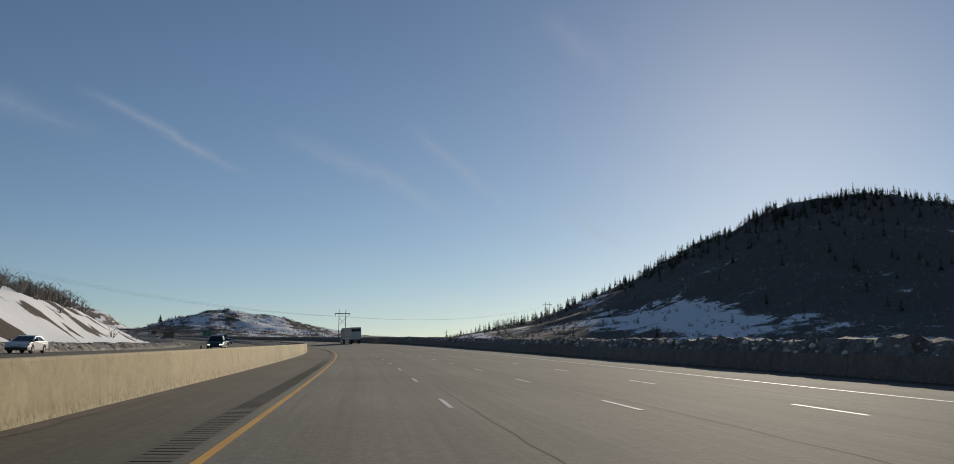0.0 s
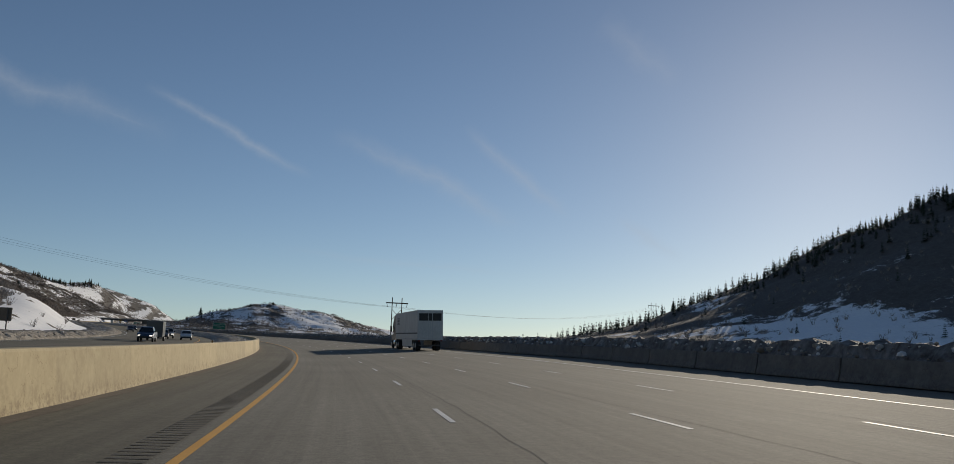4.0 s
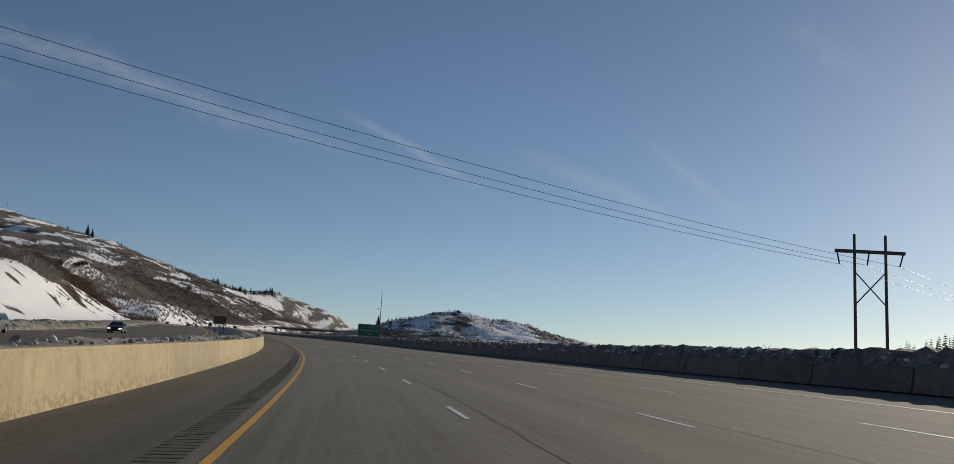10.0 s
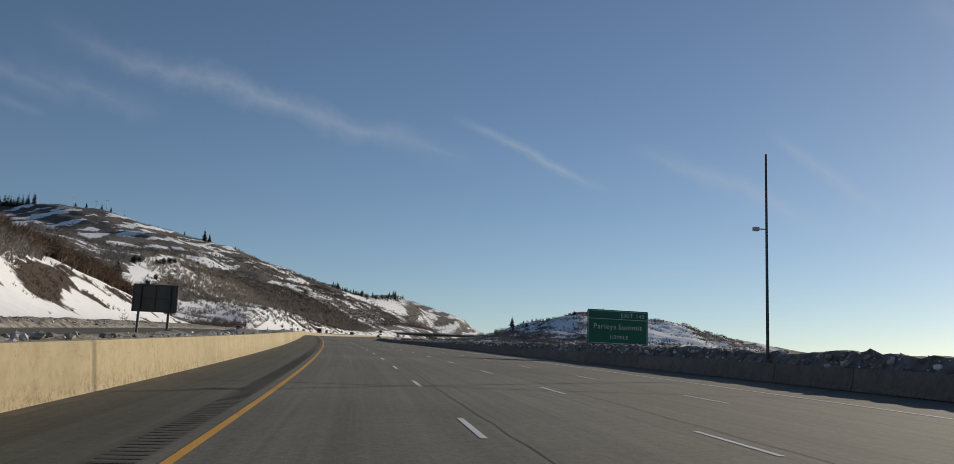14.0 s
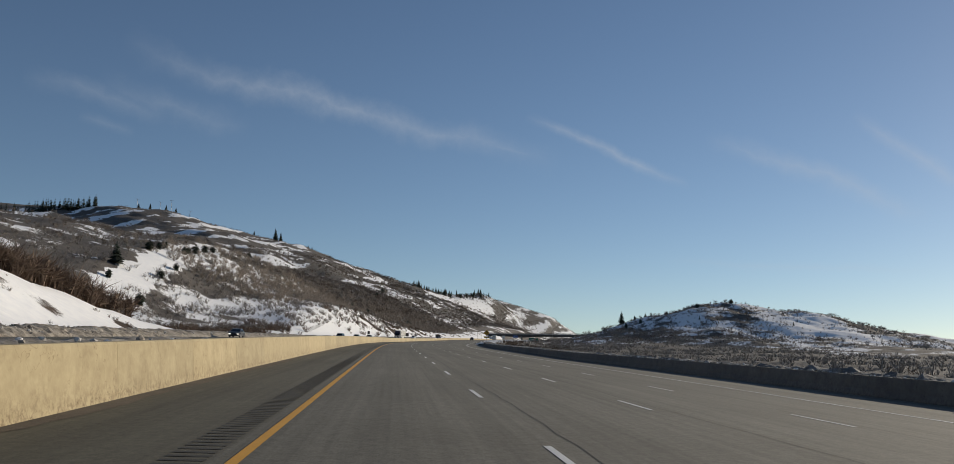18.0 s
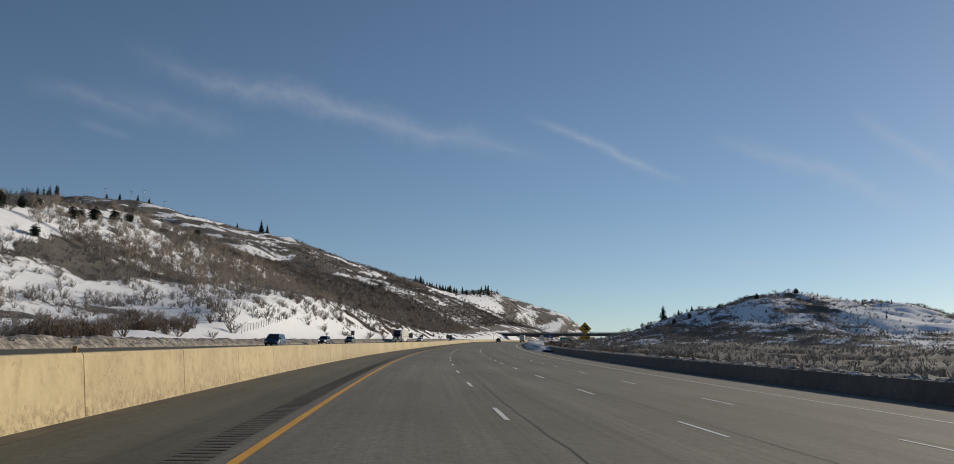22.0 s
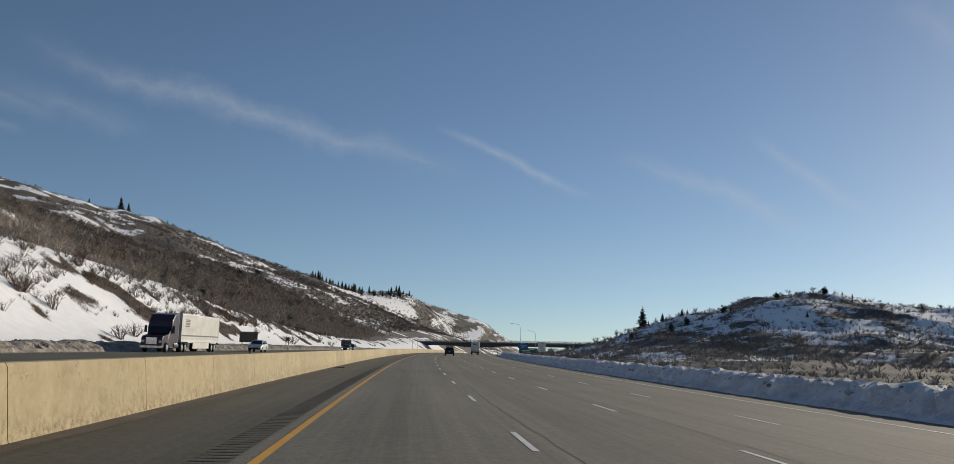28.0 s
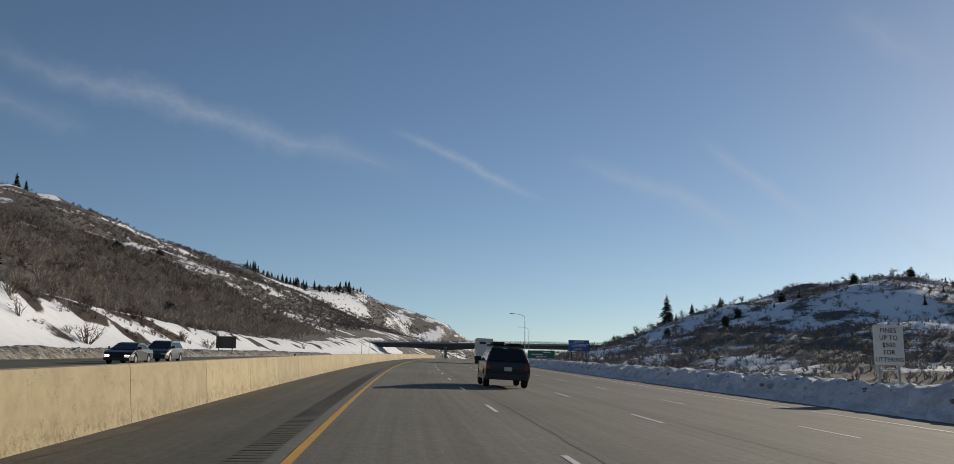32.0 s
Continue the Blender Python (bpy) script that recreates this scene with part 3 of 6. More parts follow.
WALL_D = [-18.3, -17.6, -17.8, -18.2, -18.3, -19.0, -18.9, -18.9, -18.9]
RUN = np.arange(-150, 1640, 5.0)


def edge_at(s):
    return float(np.interp(s, EDGE_S, EDGE_D))


def wall_at(s):
    return float(np.interp(s, EDGE_S, WALL_D))


strip("road", RUN, lambda s: [(5.3, 0.0), (YELLOW + 0.3, 0), (0, 0), (-2, 0), (-5.6, 0), (-9.3, 0), (edge_at(s), 0), (-22.0, -0.03)], ASPHALT,
      "grey asphalt carriageway with worn wheel tracks", "road")
strip("road_oncoming", RUN, [(32.0, -0.05), (26, 0.02), (20, 0.02), (16, 0.02), (10.5, -0.02)], ASPHALT, "grey asphalt carriageway for oncoming traffic", "road")


def paint(name, stations, d0, d1, mat, label):
    return strip(name, stations, lambda s: [((d0(s) if callable(d0) else d0), 0.006), ((d1(s) if callable(d1) else d1), 0.006)], mat, label, "road marking")


paint("yellow_line", RUN, YELLOW + 0.065, YELLOW - 0.065, YELLOW_PAINT, "solid yellow edge line painted on the asphalt")
paint("edge_line", RUN, lambda s: edge_at(s) + 0.07, lambda s: edge_at(s) - 0.07, WHITE_PAINT, "solid white edge line painted on the asphalt")
paint("oncoming_edge_line", RUN, 28.2, 28.05, WHITE_PAINT, "solid white edge line of the oncoming carriageway")
paint("oncoming_yellow_line", RUN, 13.5, 13.35, YELLOW_PAINT, "solid yellow edge line of the oncoming carriageway")

SEAM = material("tar_seam", speckled((0.03, 0.028, 0.026), (0.055, 0.05, 0.045), 0.8, 20), 0.9)
for off in (-2.38, -6.05, -9.62):
    strip("road_seam", np.arange(-60, 1340, 1.5), lambda s: [(off + 0.05 * math.sin(s * 0.21 + off) + 0.03 * math.sin(s * 1.7), 0.004), (off - 0.02 + 0.05 * math.sin(s * 0.21 + off) + 0.03 * math.sin(s * 1.7), 0.004)], SEAM, "thin dark tar seam between asphalt lanes", "road seam")

for s0 in (500.5, 742.0, 1011.0):
    strip("road_joint", [s0, s0 + 0.09], [(5.0, 0.005), (1.0, 0.005), (0.0, 0.005), (-3.0, 0.005), (-9.0, 0.005), (-13.0, 0.005), (-17.5, 0.003)], SEAM, "dark filled joint across the carriageway", "road seam")

# broken lane lines: 3.05 m dashes every 12.19 m of true road
RULER = np.arange(-60, 1500, 0.5)
TRUE = np.where(RULER < 640, RULER * 1.0124, 647.94 + (RULER - 640) * 1.0223)
dash_me = mesh_of("dash", [(0, -0.055, 0.006), (3.0, -0.055, 0.006), (3.0, 0.055, 0.006), (0, 0.055, 0.006)], [(0, 1, 2, 3)], [WHITE_PAINT])
for off, phase, s_end in ((-1.95, 9.8, 1340), (-5.63, 8.5, 1340), (-9.31, 6.6, 1340), (17.1, 2.0, 1300), (20.8, 5.0, 1300), (24.4, 8.0, 1300)):
    holder = base("lane_line", Matrix.Identity(4), "broken white lane line painted on the asphalt", "road marking", "lane lines", "structure")
    for k in range(0, 115):
        s = float(np.interp(k * 12.192 + phase, TRUE, RULER))
        s += float(np.interp(s, [700, 815, 830, 900, 930, 985, 1030], [0.0, 0.9, -4.4, -4.1, -2.5, -1.5, -0.4]))
        if s > s_end:
            break
        ob = new("dash", dash_me)
        ob.parent = holder
        ob.matrix_world = along(s - 3.0, off)

# grooves of the rumble strip
gv, gf = [], []
for k in range(int(1250 / 0.305)):
    s = -8 + k * 0.305
    a, b, c, e = spot(s, YELLOW + 0.76, 0.005), spot(s, YELLOW + 0.29, 0.005), spot(s + 0.13, YELLOW + 0.29, 0.005), spot(s + 0.13, YELLOW + 0.76, 0.005)
    i = len(gv)
    gv += [a, b, c, e]
    gf.append((i, i + 1, i + 2, i + 3))
tagged(new("rumble_strip", mesh_of("rumble_strip", gv, gf, [SLOT])), "row of dark milled grooves beside the yellow line", "rumble strip", "", "stuff")


# ---- concrete barriers ----
def barrier_mesh(name, length, prof, mat):
    n = len(prof)
    verts = [(x, y, z) for x in (0.0, 0.02, length - 0.02, length) for y, z in
             [(p[0] * (1 if 0.01 < x < length - 0.01 else 0.997), p[1] * (1 if 0.01 < x < length - 0.01 else 0.997)) for p in prof]]
    faces = []
    for k in range(3):
        for j in range(n - 1):
            a = k * n + j
            faces.append((a, a + 1, a + n + 1, a + n)[::-1])
    faces.append(tuple(range(n)))
    faces.append(tuple(range(3 * n, 4 * n))[::-1])
    return mesh_of(name, verts, faces, [mat])


LEFT_TOP = 1.03
panel_me = barrier_mesh("panel", 6.088, [(0.0, 0.0), (0.02, 0.08), (0.10, 0.98), (0.13, LEFT_TOP), (0.42, LEFT_TOP), (0.62, 0.0)], CONCRETE)
wall = base("median_barrier", Matrix.Identity(4), "long tan concrete median barrier with splash stains", "barrier", "", "structure")
for k in range(240):
    s = -60 + k * 6.096
    p0, p1 = spot(s, FACE), spot(s + 6.096, FACE)
    ob = new("panel", panel_me)
    ob.parent = wall
    ob.matrix_world = Matrix.Translation(p0) @ (p1 - p0).to_track_quat("X", "Z").to_matrix().to_4x4()

right_me = barrier_mesh("panel", 6.09, [(-0.35, 0.0), (-0.33, 0.84), (-0.12, 0.84), (-0.06, 0.3), (0.0, 0.08), (0.0, 0.0)], SHADED_CONCRETE)
wall2 = base("roadside_barrier", Matrix.Identity(4), "low grey concrete barrier along the shoulder, coloured darker for shade", "barrier", "", "structure")
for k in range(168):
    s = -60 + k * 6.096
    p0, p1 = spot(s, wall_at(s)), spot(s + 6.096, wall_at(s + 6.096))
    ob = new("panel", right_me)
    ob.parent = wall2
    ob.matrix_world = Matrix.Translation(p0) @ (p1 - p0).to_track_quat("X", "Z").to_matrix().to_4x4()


# ---- ploughed snow along the road ----
def lump(s, d, seed, size):
    return noise.noise(Vector((s / size, d / size * 1.7, seed))) + 0.5 * noise.noise(Vector((s / size * 2.3, d / size * 3.0, seed + 7)))


def rubble(name, s0, s1, step, offs, shape, mat, label, seed, size=1.6, wild=0.35, swell=0.35):
    """A ridge of broken snow: shape gives the height at each offset index; lumps break it up."""

    def prof(s):
        o = offs(s) if callable(offs) else offs
        out = []
        for j, d in enumerate(o):
            base_h = shape(s, j)
            k = lump(s, d, seed, size)
            chunk = abs(noise.noise(Vector((s / 0.45, d / 0.5, seed + 31)))) + 0.6 * abs(noise.noise(Vector((s / 1.1, d / 0.9, seed + 41))))
            up = base_h * (1 + swell * lump(s, 0, seed + 3, 7.0)) + (wild * (0.75 * k + 1.1 * chunk - 0.25) if 0 < j < len(o) - 1 else 0)
            out.append((d + 0.25 * lump(s, d, seed + 11, size), max(up, -0.06)))
        return out
    return strip(name, np.arange(s0, s1, step), prof, mat, label, "snow", "stuff")


rubble("median_snow", -20, 1340, 0.7, [5.6, 6.0, 6.5, 7.0, 7.5, 8.1, 8.8, 9.5, 10.2, 11.0], lambda s, j: (0.5, 0.58, 0.68, 0.76, 0.8, 0.72, 0.58, 0.4, 0.2, -0.05)[j] * float(np.interp(s, [0, 150, 280, 340, 620, 680, 1340], [0.7, 0.75, 0.9, 1.15, 1.15, 0.75, 0.7])) + 0.08,
       DIRTY_SNOW, "broken dirty snow heaped behind the median barrier", 1.0, 1.6, 0.09)
rubble("far_berm", 0, 1340, 0.5, [29.4, 29.8, 30.3, 30.8, 31.3, 31.9, 32.5, 33.2, 34.0, 35.2, 36.8, 38.5], lambda s, j: (-0.05, 0.2, 0.4, 0.6, 0.75, 0.85, 0.82, 0.75, 0.65, 0.55, 0.35, -0.1)[j],
       DIRTY_SNOW, "low berm of dirty ploughed snow beside the oncoming shoulder", 2.0, 0.8, 0.17)


def wall_offs(s):
    w = wall_at(s)
    return [w - 0.3, w - 0.5, w - 0.8, w - 1.2, w - 1.8, w - 2.6, w - 3.8, w - 5.5]


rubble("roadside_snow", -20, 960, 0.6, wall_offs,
       lambda s, j: (0.74, 0.84, 0.9, 0.9, 0.85, 0.7, 0.3, -0.6)[j] + float(np.interp(s, [0, 560, 660], [0.45, 0.45, 0.0])) * (1 if 1 < j < 7 else 0), SHADED_GRIMY_SNOW,
       "broken dirty snow piled behind and over the roadside barrier, darkened for shade", 3.0, 0.6, 0.22, 0.12)
rubble("snow_bank", 915, 1480, 0.42, [-16.0, -16.3, -16.6, -16.9, -17.2, -17.5, -17.8, -18.3, -18.9, -19.9, -21.0, -23.3],
       lambda s, j: (-0.03, 0.18, 0.16, 0.5, 0.95, 1.25, 1.38, 1.42, 1.35, 1.1, 0.7, -0.4)[j] * min(1.0, (s - 905) / 40.0) * 0.7, SNOW,
       "ploughed bank of white snow along the shoulder", 4.0, 0.55, 0.26, 0.1)

# broken lumps of frozen snow on the heaps
LUMP_SNOW = material("lump_snow", None, 0.85)
_t = LUMP_SNOW.node_tree
_g = _t.nodes.new("ShaderNodeNewGeometry")
_k = mixed(_t, 1.0, ramp(_t, _g.outputs["Random Per Island"], [(0.0, (0.16, 0.125, 0.09)), (0.35, (0.36, 0.32, 0.27)), (0.7, (0.62, 0.6, 0.57)), (1.0, (0.86, 0.86, 0.86))]), ramp(_t, grain(_t, coords(_t), 9.0, 5), [(0.3, (0.7, 0.68, 0.66)), (0.65, (1, 1, 1))]), "MULTIPLY")
_t.links.new(_k, _t.nodes["Principled BSDF"].inputs["Base Color"])
crng = np.random.RandomState(23)


def clod_shapes(n):
    out = []
    for _ in range(n):
        bm = bmesh.new()
        bmesh.ops.create_icosphere(bm, subdivisions=1, radius=1.0)
        bm.verts.ensure_lookup_table()
        v = np.array([tuple(q.co) for q in bm.verts]) * crng.uniform(0.7, 1.12, (len(bm.verts), 1)) * np.array([1.0, 0.85, 0.7])
        f = np.array([[q.index for q in p.verts] for p in bm.faces])
        bm.free()
        out.append((v, f))
    return out


CLODS = clod_shapes(8)


def clods(name, n, s0, s1, offset, lift, small, large, label):
    """Lumps strewn along a heap: offset and lift give the place across and the height for a station and a chance."""
    vs, fs, count = [], [], 0
    for k in range(n):
        st, u = crng.uniform(s0, s1), crng.uniform(0, 1)
        d = offset(st, u)
        p = spot(st, d, lift(st, u))
        size = small + (large - small) * crng.uniform(0, 1) ** 3
        v, f = CLODS[k % len(CLODS)]
        a = crng.uniform(0, 6.28)
        c, q = math.cos(a), math.sin(a)
        vs.append(np.stack([(v[:, 0] * c - v[:, 1] * q) * size + p.x, (v[:, 0] * q + v[:, 1] * c) * size + p.y, v[:, 2] * size + p.z], -1))
        fs.append(f + count)
        count += len(v)
    me = mesh_of(name, np.concatenate(vs).tolist(), np.concatenate(fs).tolist(), [LUMP_SNOW])
    tagged(new(name, me), label, "snow", "", "stuff")


SWELL_S, SWELL = [0, 150, 280, 340, 620, 680, 1340], [0.7, 0.75, 0.9, 1.15, 1.15, 0.75, 0.7]
clods("median_lumps", 9500, 0, 1300, lambda st, u: 5.6 + 4.6 * u ** 1.2, lambda st, u: float(np.interp(u, [0, 0.3, 0.45, 0.7, 1], [0.55, 0.78, 0.82, 0.52, 0.05]) * np.interp(st, SWELL_S, SWELL)) + 0.1, 0.06, 0.19, "broken lumps of dirty snow on the median heap")
clods("berm_lumps", 5000, 40, 1330, lambda st, u: 30.0 + 5.5 * u, lambda st, u: float(np.interp(u, [0, 0.2, 0.45, 1], [0.3, 0.75, 0.9, 0.55])), 0.06, 0.26, "broken lumps of dirty snow on the far berm")
clods("barrier_lumps", 4600, 10, 640, lambda st, u: wall_at(st) - 0.15 - 2.6 * u ** 1.5, lambda st, u: float(np.interp(u, [0, 0.25, 0.5, 1], [0.86, 1.2, 1.38, 1.1])), 0.05, 0.22, "broken lumps of snow along the roadside barrier")
clods("rim_lumps", 2600, 640, 930, lambda st, u: wall_at(st) - 0.1 - 1.2 * u, lambda st, u: 0.86 + 0.04 * u, 0.04, 0.15, "crumbs of snow along the top of the barrier")
clods("bank_lumps", 4200, 930, 1400, lambda st, u: -17.0 - 2.6 * u, lambda st, u: float(np.interp(u, [0, 0.25, 0.6, 1], [0.55, 0.92, 1.08, 0.8])), 0.04, 0.2, "broken lumps of snow along the crest of the bank")

GUTTER = material("gutter_dirt", speckled((0.06, 0.046, 0.032), (0.13, 0.102, 0.072), 0.8, 14.0, 0.7, 0.02), 0.95)
strip("gutter_dirt", np.arange(-40, 1340, 0.8), lambda s: [(5.02, 0.012), (4.66 + 0.16 * lump(s, 0, 21.0, 5.0) + 0.1 * lump(s, 0, 25.0, 0.9), 0.006)], GUTTER, "dark dirt washed against the foot of the barrier", "dirt", "stuff")

# ---- scrub and trees ----
TWIG = material("bare_twigs", None, 0.9)
_t = TWIG.node_tree
_g = _t.nodes.new("ShaderNodeNewGeometry")
_t.links.new(ramp(_t, _g.outputs["Random Per Island"], [(0.0, (0.15, 0.128, 0.108)), (0.5, (0.26, 0.226, 0.194)), (1.0, (0.4, 0.356, 0.312))]), _t.nodes["Principled BSDF"].inputs["Base Color"])
NEEDLE = material("conifer_needles", None, 0.85)
_t = NEEDLE.node_tree
_g = _t.nodes.new("ShaderNodeNewGeometry")
_t.links.new(ramp(_t, _g.outputs["Random Per Island"], [(0.0, (0.012, 0.02, 0.012)), (0.6, (0.03, 0.045, 0.024)), (1.0, (0.055, 0.07, 0.035))]), _t.nodes["Principled BSDF"].inputs["Base Color"])
BARK = plain("bark", (0.075, 0.058, 0.045), 0.95)


def shrub(rng, stems, twigs, fine=0.012):
    """A leafless shrub about 1 m high: stems fan out, each with side twigs, as narrow tapered blades."""
    v, f = [], []

    def blade(a, b, w):
        ax = (b - a)
        side = ax.cross(Vector((rng.uniform(-1, 1), rng.uniform(-1, 1), 0.3))).normalized() * w
        i = len(v)
        v.extend([a - side, a + side, b])
        f.append((i, i + 1, i + 2))
    for k in range(stems):
        az, lean = rng.uniform(0, 6.28), rng.uniform(0.05, 0.75)
        root = Vector((math.cos(az), math.sin(az), 0)) * rng.uniform(0, 0.18)
        tip = root + Vector((math.cos(az) * lean, math.sin(az) * lean, 1.0 - 0.35 * lean)) * rng.uniform(0.65, 1.05)
        blade(root, tip, fine * 1.5)
        for q in range(twigs):
            u = rng.uniform(0.25, 0.95)
            p = root.lerp(tip, u)
            out = Vector((rng.uniform(-1, 1), rng.uniform(-1, 1), rng.uniform(0.1, 1.1))).normalized() * rng.uniform(0.15, 0.4)
            blade(p, p + out, fine)
    return np.array([tuple(q) for q in v]), np.array(f)


def scrub_oak(rng, stems, twigs, fine):
    """A small leafless oak of unit height: a few crooked stems and a rounded crown of fine twigs."""
    v, f = [], []

    def blade(a, b, w):
        side = (b - a).cross(Vector((rng.uniform(-1, 1), rng.uniform(-1, 1), 0.3))).normalized() * w
        i = len(v)
        v.extend([a - side, a + side, b])
        f.append((i, i + 1, i + 2))
    for k in range(stems):
        az, lean = rng.uniform(0, 6.28), rng.uniform(0.05, 0.4)
        way = Vector((math.cos(az), math.sin(az), 0))
        root = way * rng.uniform(0, 0.1)
        fork = root + way * lean * 0.5 + Vector((0, 0, rng.uniform(0.3, 0.55)))
        blade(root, fork + (fork - root) * 0.4, 0.022)
        for q in range(twigs):
            out = Vector((rng.uniform(-1, 1), rng.uniform(-1, 1), rng.uniform(-0.1, 1.2))).normalized() * rng.uniform(0.2, 0.45)
            start = root.lerp(fork, rng.uniform(0.6, 1.1)) + out * rng.uniform(0, 0.4)
            blade(start, start + out, fine)
    return np.array([tuple(q) for q in v]), np.array(f)


def conifer(rng, tiers=13, per=8, round_=False):
    """A conifer crown of unit height: whorls of drooping boughs, ragged, with gaps."""
    v, f = [], []
    for k in range(tiers):
        u = k / (tiers - 1)
        z = 0.1 + 0.88 * u
        r = 0.25 * (1 - u) ** 0.85 + 0.015 if not round_ else 0.27 * math.sqrt(max(0.03, 1 - (1.9 * u - 0.8) ** 2 / 1.3))
        for q in range(per if u < 0.8 else 5):
            if rng.uniform(0, 1) < 0.12:
                continue
            a = q / per * 6.283 + k * 0.7 + rng.uniform(-0.35, 0.35)
            rr = r * rng.uniform(0.6, 1.15)
            d = Vector((math.cos(a), math.sin(a), 0))
            n = Vector((-d.y, d.x, 0))
            tip = d * rr + Vector((0, 0, z - rr * rng.uniform(0.15, 0.5)))
            root = Vector((0, 0, z + 0.035))
            w = rr * rng.uniform(0.28, 0.42)
            m = root.lerp(tip, 0.6)
            i = len(v)
            v.extend([root, m + n * w + Vector((0, 0, -0.015)), tip, m - n * w + Vector((0, 0, -0.015)), m + Vector((0, 0, 0.02))])
            f.extend([(i, i + 1, i + 4), (i + 1, i + 2, i + 4), (i + 2, i + 3, i + 4), (i + 3, i, i + 4)])
    return np.array([tuple(q) for q in v]), f


def scatter(name, variants, places, sizes, mat, label, category, rng, tall=1.0):
    """Many copies of a few small plants joined into one mesh."""
    allv, allf, count = [], [], 0
    n = len(places)
    turn = rng.uniform(0, 6.28, n)
    pick = rng.randint(0, len(variants), n)
    for k in range(n):
        v, f = variants[pick[k]]
        c, s_ = math.cos(turn[k]), math.sin(turn[k])
        w = v * sizes[k]
        x = w[:, 0] * c - w[:, 1] * s_
        y = w[:, 0] * s_ + w[:, 1] * c
        allv.append(np.stack([x + places[k][0], y + places[k][1], w[:, 2] * tall + places[k][2]], -1))
        allf.append(np.asarray(f) + count)
        count += len(v)
    vv = np.concatenate(allv)
    ff = np.concatenate(allf)
    me = bpy.data.meshes.new(name)
    k = ff.shape[1]
    me.vertices.add(len(vv))
    me.vertices.foreach_set("co", vv.astype(np.float32).ravel())
    me.loops.add(ff.size)
    me.loops.foreach_set("vertex_index", ff.astype(np.int32).ravel())
    me.polygons.add(len(ff))
    me.polygons.foreach_set("loop_start", np.arange(0, ff.size, k, dtype=np.int32))
    me.polygons.foreach_set("loop_total", np.full(len(ff), k, dtype=np.int32))
    me.materials.append(mat)
    me.update(calc_edges=True)
    return tagged(new(name, me), label, category, "", "stuff")


rng = np.random.RandomState(11)
prng = random.Random(7)
NEAR_SHRUBS = [shrub(prng, 12, 3, 0.02) for _ in range(6)]
BUSHES = [shrub(prng, 20, 6, 0.016) for _ in range(5)]
FAR_SHRUBS = [shrub(prng, 7, 2, 0.04) for _ in range(6)]
THICK_OAKS = [scrub_oak(prng, 6, 14, 0.0105) for _ in range(6)]
FAR_OAKS = [scrub_oak(prng, 3, 11, 0.024) for _ in range(6)]


def spots(n, s0, s1, d0, d1, keep):
    """Random places between two stations and offsets, kept by a chance."""
    s = rng.uniform(s0, s1, n)
    d = rng.uniform(d0, d1, n)
    x, y, z, a = line_at(s)
    px, py = x - np.sin(a) * d, y + np.cos(a) * d
    h, snow, soil = height(px, py)
    s2, d2, z2 = station(px, py)
    ok = rng.uniform(0, 1, n) < keep(s2, d2, snow, soil, px, py)
    ok &= (d2 > 40) | (d2 < -22) | (s2 > 1750)
    return np.stack([px, py, h - 0.05], -1)[ok]


def hill_keep(s, d, snow, soil, x, y):
    return np.where(snow < 0.45, 0.95, np.where(snow < 0.66, 0.36, 0.05)) * (soil < 0.3)


def bank_keep(s, d, snow, soil, x, y):
    clump = fractal(x, y, 30, 3) > 0.1
    return np.where(snow < 0.5, 0.9, np.where(clump & (snow < 0.85), 0.3, 0.03)) + 0.15 * (soil > 0.2) * clump


P1 = spots(8000, 0, 1400, 40, 150, bank_keep)
scatter("near_scrub", NEAR_SHRUBS, P1, rng.uniform(1.0, 2.9, len(P1)), TWIG, "leafless grey-brown scrub on the snowy bank", "scrub", rng)
BROWN_TWIG = material("brown_twigs", None, 0.9)
_t = BROWN_TWIG.node_tree
_g = _t.nodes.new("ShaderNodeNewGeometry")
_t.links.new(ramp(_t, _g.outputs["Random Per Island"], [(0.0, (0.075, 0.048, 0.032)), (0.5, (0.15, 0.1, 0.068)), (1.0, (0.24, 0.168, 0.118))]), _t.nodes["Principled BSDF"].inputs["Base Color"])
HILL_TWIG = material("hill_twigs", None, 0.9)
_t = HILL_TWIG.node_tree
_g = _t.nodes.new("ShaderNodeNewGeometry")
_t.links.new(ramp(_t, _g.outputs["Random Per Island"], [(0.0, (0.1, 0.076, 0.058)), (0.5, (0.19, 0.15, 0.118)), (1.0, (0.3, 0.245, 0.2))]), _t.nodes["Principled BSDF"].inputs["Base Color"])
P7 = spots(4200, 668, 785, 50, 84, lambda s, d, snow, soil, x, y: 0.95 * smooth(-2, 4, d - np.interp(s, [670, 700, 740, 785], [68, 64, 56, 50])) * (1 - smooth(70, 84, d) * (s > 740)))
scatter("brown_thicket", THICK_OAKS, P7, rng.uniform(3.6, 7.2, len(P7)), BROWN_TWIG, "tall dense brown thicket above the eroded bank", "scrub", rng)
P6 = np.concatenate([spots(900, 600, 680, 56, 82, lambda s, d, snow, soil, x, y: 0.6 * (soil < 0.1) + 0 * s), spots(900, 100, 235, 52, 80, lambda s, d, snow, soil, x, y: 0.7 + 0 * s)])
